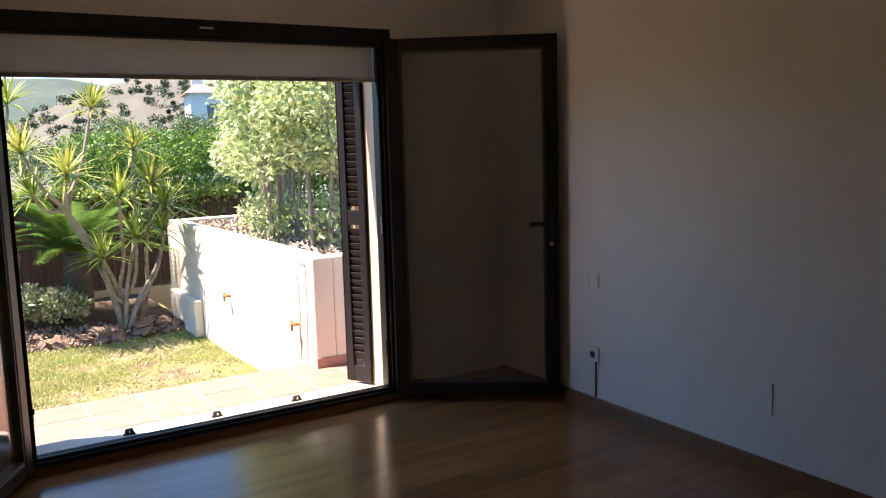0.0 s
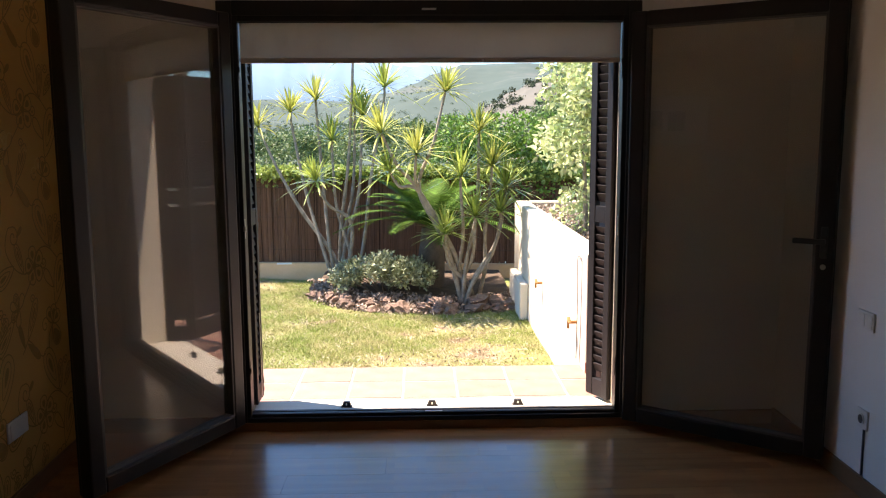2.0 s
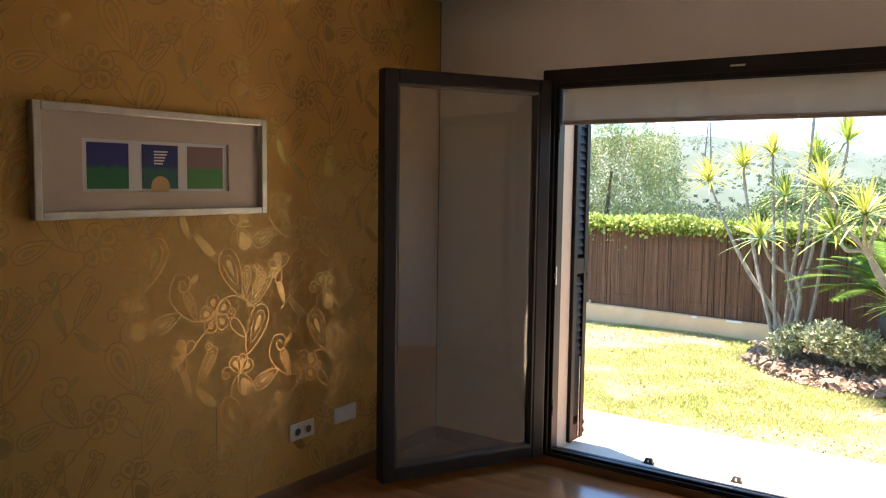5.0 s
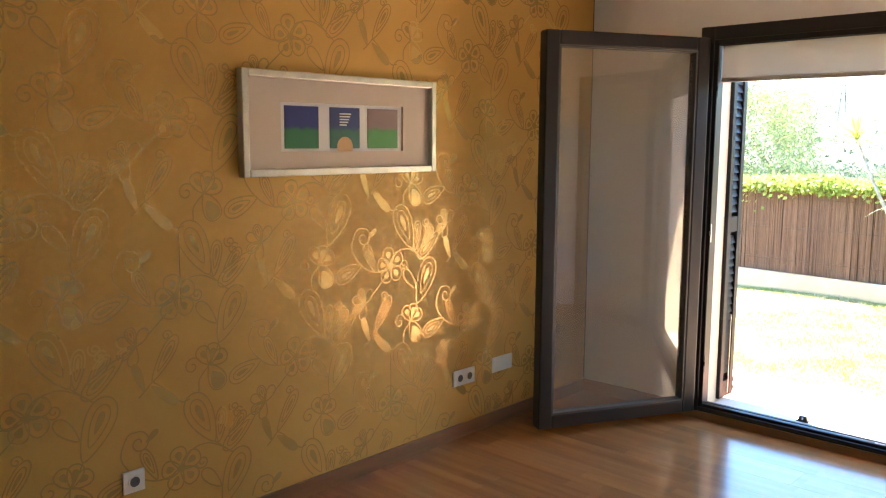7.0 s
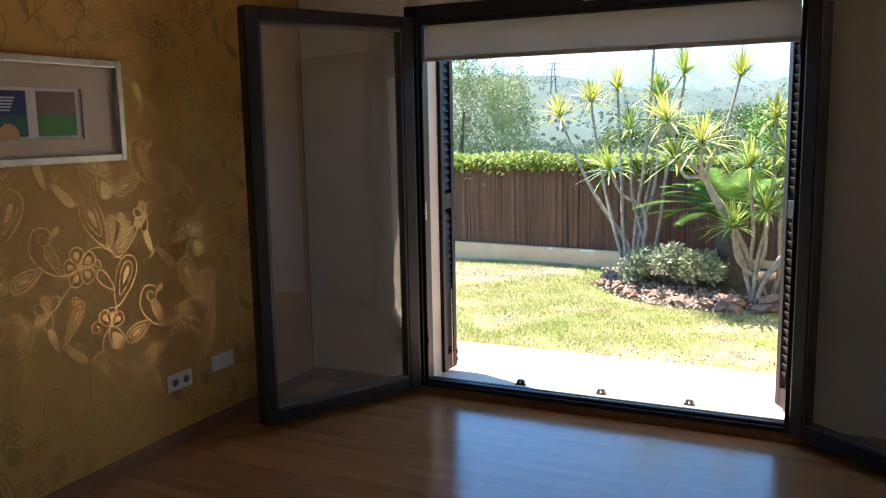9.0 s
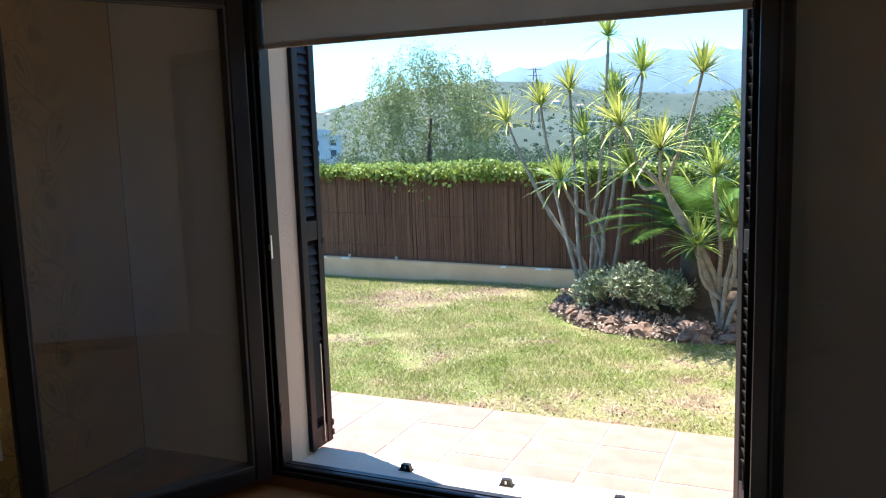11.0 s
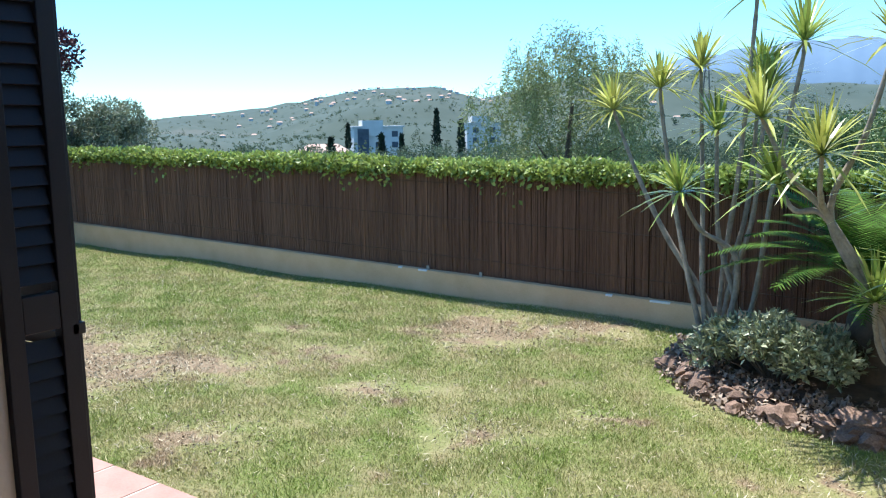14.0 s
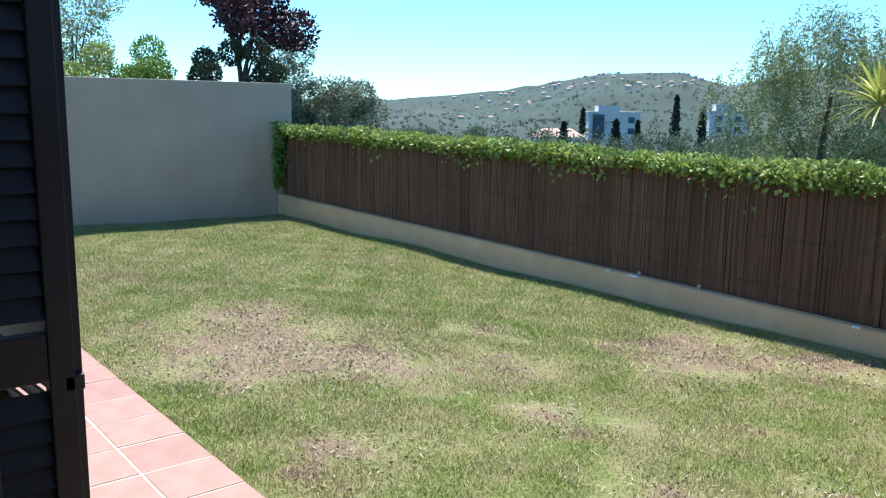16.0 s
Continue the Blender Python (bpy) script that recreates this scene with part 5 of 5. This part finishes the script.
cordyline((0.50, 5.10, -0.42), [(0.27, 4.88, 1.96, 0.32, 1, FORK), (-0.42, 4.70, 1.52, 0.36, 1, FORK), (-0.05, 4.62, 1.30, 0.38, 1, FORK), (-0.34, 4.85, 1.10, 0.34, 0, FORK),
                                (0.63, 4.80, 1.53, 0.32, 1, 0.04), (0.42, 4.60, 1.06, 0.38, 0, 0.0), (0.76, 4.70, 1.16, 0.36, 1, 0.06), (0.92, 4.80, 0.92, 0.36, 0, 0.10),
                                (0.58, 4.72, 0.62, 0.36, 0, 0.02), (0.26, 4.80, 0.42, 0.34, 0, -0.05), (0.86, 4.75, 0.66, 0.32, 0, 0.08)],
          "bushy cordyline with thick pale trunks and spiky heads")

# ---------------------------------------------------------------- cycad
cyc = thing("cycad", pose(0.12, 5.78, -0.40), "dark green cycad with long arching feathery fronds", "plant")
v, f = tube_arrays([(0, 0, -0.1), (0, 0, 0.4), (0, 0, 0.78)], [0.16, 0.17, 0.12], 10)
part("trunk", mesh_np("trunk", v, f, True), DARKBARK, cyc)
for k in range(34):
    a, lift = k * 2.39996, 0.36 + 0.64 * (k / 34)
    L = 1.30 + 0.15 * math.sin(k * 1.7)
    d = Vector((math.cos(a), math.sin(a), 0))
    s = Vector((-math.sin(a), math.cos(a), 0))
    line = [Vector((0, 0, 0.76)) + d * (L * q * (1.05 - 0.45 * lift)) + Vector((0, 0, L * (0.95 * lift * q - 0.42 * q * q))) for q in np.linspace(0, 1, 24)]
    vs, fs = [], []
    for i in range(3, 24):
        q = i / 23
        ll = 0.17 * math.sin(math.pi * min(1, 0.15 + q * 0.85)) ** 0.6 + 0.02
        t = (line[i] - line[i - 1]).normalized()
        for sg in (-1, 1):
            for h2 in (0, 0.5):
                c = line[i] - (line[i] - line[i - 1]) * h2
                tip = c + s * sg * ll + t * ll * 0.55 + Vector((0, 0, -0.02 + 0.05 * (1 - q)))
                o = len(vs)
                vs += [c - t * 0.010, c + t * 0.010, tip]
                fs.append((o, o + 1, o + 2))
    me = mesh_np("frond", np.array([tuple(x) for x in vs]), np.array(fs))
    part("frond", me, CYCAD, cyc)

# ---------------------------------------------------------------- foil pattern of the wallpaper
def ribbon(pts, w, closed=False):
    """A flat strip along a line in the wall plane (y, z)."""
    p = np.asarray(pts, float)
    t = np.gradient(p, axis=0)
    if closed:
        t[0] = t[-1] = p[1] - p[-2]
    t /= np.linalg.norm(t, axis=1)[:, None] + 1e-9
    nrm = np.stack([-t[:, 1], t[:, 0]], 1)
    k = np.arange(len(p) - 1)
    return np.concatenate([p - nrm * w / 2, p + nrm * w / 2]), np.stack([k, k + 1, k + 1 + len(p), k + len(p)], 1)


def petal(c, ang, L, W, n=16):
    s = np.linspace(0, 2 * np.pi, n * 2 + 1)
    x = L * (0.5 - 0.5 * np.cos(s))
    y = W * np.sin(s) * np.sin(np.linspace(0, np.pi, n * 2 + 1)) ** 0.2 * (0.5 + 0.5 * (x / L)) * 0.6
    ca, sa = math.cos(ang), math.sin(ang)
    return np.stack([c[0] + x * ca - y * sa, c[1] + x * sa + y * ca], 1)


def solid(pts):
    """A filled outline as a fan of quads with a doubled centre."""
    p = np.asarray(pts)[:-1]
    n = len(p)
    h = n // 2
    k = np.arange(h - 1)
    return p, np.stack([k, k + 1, n - 2 - k, n - 1 - k], 1)


def spiral(c, ang, r, turns, n=30):
    s = np.linspace(0, 1, n)
    a = ang + s * turns * 2 * np.pi
    rad = r * (1 - 0.85 * s)
    return np.stack([c[0] + rad * np.cos(a), c[1] + rad * np.sin(a)], 1)


def motif():
    """One repeat, 0.55 m by 0.67 m half-dropped, in the wall plane; the three-petalled flower stands at the origin."""
    out = []
    w = 0.0060

    def line(*pts):
        out.append(ribbon(smooth_line([(a, b, 0) for a, b in pts], 9)[:, :2], w))

    def leaf(tip, end, W, fill=False, core=True):
        """A leaf, pointed at its tip and round at its end."""
        d = (end[0] - tip[0], end[1] - tip[1])
        L, ang = math.hypot(*d), math.atan2(d[1], d[0])
        at = lambda q: (tip[0] + d[0] * q, tip[1] + d[1] * q)
        if fill:
            out.append(solid(petal(tip, ang, L, W)))
            return
        out.append(ribbon(petal(tip, ang, L, W), w, True))
        if core:
            out.append(ribbon(petal(at(0.22), ang, L * 0.66, W * 0.55), w * 0.8, True))
            out.append(solid(petal(at(0.42), ang, L * 0.36, W * 0.24)))

    def round_petal(c, ang, L, W):
        end = (c[0] + L * math.cos(ang), c[1] + L * math.sin(ang))
        leaf(c, end, W, core=False)
        mid = (c[0] + 0.35 * L * math.cos(ang), c[1] + 0.35 * L * math.sin(ang))
        leaf(mid, (c[0] + 0.78 * L * math.cos(ang), c[1] + 0.78 * L * math.sin(ang)), W * 0.42, fill=True)

    # three-petalled flower with a hanging drop and a curl
    for ang in (0.45, 1.25, 2.1):
        round_petal((0.0, 0.0), ang, 0.085, 0.066)
    leaf((0.0, 0.0), (0.052, -0.105), 0.085, core=False)
    leaf((0.012, -0.03), (0.050, -0.100), 0.070, fill=True)
    out.append(ribbon(spiral((-0.075, 0.005), 0.2, 0.038, 1.3), w))
    line((0.0, 0.0), (-0.045, -0.05), (-0.05, -0.10))
    # paisley and the shoots at its foot
    leaf((0.012, -0.315), (-0.088, -0.105), 0.125)
    leaf((0.030, -0.325), (0.052, -0.185), 0.055)
    leaf((0.075, -0.315), (0.155, -0.225), 0.050)
    out.append(ribbon(spiral((0.105, -0.195), 2.5, 0.026, 1.5), w))
    line((0.012, -0.315), (0.045, -0.345), (0.095, -0.385))
    # heart leaf that leads to the next flower
    leaf((0.045, -0.590), (0.150, -0.375), 0.125)
    leaf((0.035, -0.510), (-0.045, -0.420), 0.055, core=False)
    line((0.045, -0.590), (0.025, -0.63), (0.0, -0.67))
    # round flower
    for k, r in enumerate((0.088, 0.080, 0.085, 0.090, 0.090)):
        round_petal((-0.137, -0.385), 1.75 + k * 1.2566, r, 0.075)
    out.append(solid(petal((-0.155, -0.385), 0.0, 0.036, 0.036)))
    out.append(ribbon(spiral((-0.045, -0.385), 3.4, 0.028, 1.5), w))
    line((-0.137, -0.385), (-0.09, -0.325), (-0.02, -0.315), (0.045, -0.345))
    # tendril with its spiral
    line((-0.15, -0.400), (-0.235, -0.405), (-0.315, -0.365), (-0.372, -0.285), (-0.345, -0.205), (-0.30, -0.195))
    out.append(ribbon(spiral((-0.302, -0.240), 1.57, 0.045, -1.3), w))
    leaf((-0.275, -0.245), (-0.225, -0.205), 0.028, fill=True)
    leaf((-0.235, -0.400), (-0.290, -0.270), 0.050)
    leaf((-0.315, -0.362), (-0.465, -0.420), 0.080)
    # tulip and its leaves
    line((-0.160, -0.430), (-0.215, -0.480), (-0.260, -0.520))
    for ang in (1.9, 2.7, 3.6, 4.5, 0.9):
        leaf((-0.300, -0.545), (-0.300 + 0.075 * math.cos(ang), -0.545 + 0.075 * math.sin(ang)), 0.045, core=ang in (1.9, 3.6))
    leaf((-0.270, -0.725), (-0.310, -0.610), 0.040, fill=True)
    leaf((-0.240, -0.690), (-0.135, -0.530), 0.060)
    line((-0.240, -0.690), (-0.275, -0.725), (-0.295, -0.74))
    out.append(ribbon(spiral((-0.175, -0.525), 0.0, 0.022, 1.3), w))
    leaf((-0.345, -0.575), (-0.500, -0.700), 0.070)
    out.append(ribbon(spiral((-0.430, -0.560), 0.6, 0.026, 1.4), w))
    leaf((-0.245, -0.705), (-0.140, -0.795), 0.048, fill=True)
    line((-0.240, -0.690), (-0.20, -0.72), (-0.13, -0.79), (-0.09, -0.79))
    pairs, spans = [], []
    for v, f in out:
        lo, hi = v.min(0), v.max(0)
        taken = {s for a, b, s in spans if (lo < b).all() and (a < hi).all()}
        level = next(s for s in range(99) if s not in taken)
        spans.append((lo, hi, level))
        pairs.append((np.column_stack([np.full(len(v), 0.0005 + 0.00006 * level), v]), f))
    return join_arrays(pairs)


mv, mf = motif()
reps = []
for i in range(-1, 10):
    for j in range(6):
        y0, z0 = -0.99 - 0.553 * i, 0.355 + 0.67 * j - (0.335 if i % 2 else 0.0)
        v = np.stack([XL + mv[:, 0] + 0.0006 * ((i % 2) * 2 + j % 2), y0 + mv[:, 1], z0 + mv[:, 2]], 1)
        ok = (v[:, 1] < -0.02) & (v[:, 1] > YB + 0.02) & (v[:, 2] > 0.08) & (v[:, 2] < ZC - 0.02)
        reps.append((v, mf[ok[mf].all(1)]))
v, f = join_arrays(reps)
tagged(part("foil_pattern", mesh_np("foil_pattern", v, f), GOLDLINE, wall_left, "pale gold foil flowers and leaves on wallpaper"), kind="stuff")
# thin dark line down the corner where the gold and white walls meet
part("edge_strip", box((XL + 0.0003, -0.004, 0.078), (XL + 0.004, -0.0003, ZC)), SEAM, wall_left, "thin dark strip down the wallpapered corner")
for y, z0, z1 in ((-1.675, 0.26, 0.55), (-2.76, 0.95, 1.22)):
    part("seam", box((XL - 0.001, y - 0.0012, z0), (XL + 0.0008, y + 0.0012, z1)), SEAM, wall_left, "opened wallpaper seam")

# ---------------------------------------------------------------- floor planks
lengths = 1.2
for k in range(int((-YB) / 0.195) + 1):
    y1 = -0.0005 - 0.195 * k
    y0 = max(y1 - 0.1944, YB)
    x = XL + 0.001 - 1.2 * ((k * 0.37) % 1)
    while x < XR:
        a, b = max(x, XL + 0.001), min(x + 1.1994, XR - 0.001)
        if b - a > 0.002:
            bm = bmesh.new()
            add_box(bm, (a, y0, -0.0058), (b, y1, 0.0))
            part("plank", bm, OAK, floor)
        x += 1.2

# ---------------------------------------------------------------- marks and small fittings in the garden
for x, w in ((-1.86, 0.20), (-2.39, 0.07), (-4.72, 0.12), (-5.05, 0.05)):
    chip = tagged(part("paint_flake", box((x - w / 2, FY - 0.003, curb_z(x) - 0.016), (x + w / 2, FY + 0.03, curb_z(x) + 0.004), 0.002), PLASTIC),
                  "white paint flake on the low garden wall", "paint flake", "paint flakes on the low wall")
for x in (-3.95, -4.68):
    clip = thing("fence_clip", pose(x, FY + 0.05, curb_z(x)), "small grey metal fence clip on the low wall", "clip", "fence clips")
    part("foot", box((-0.03, -0.02, 0), (0.03, 0.02, 0.006), 0.001), GREYWALL, clip)
    part("tab", box((-0.02, 0.006, 0.006), (0.02, 0.012, 0.045), 0.001), GREYWALL, clip)
wb = thing("wall_box", pose(lx, 4.1, -0.28), "small grey junction box on the boundary wall", "box")
part("cover", box((0, -0.06, -0.08), (0.03, 0.06, 0.08), 0.006), GREYWALL, wb)
part("pipe", cyl(0.012, 0.012, -0.2, -0.08, 8, Matrix.Translation((0.014, 0, 0))), RUBBER, wb)
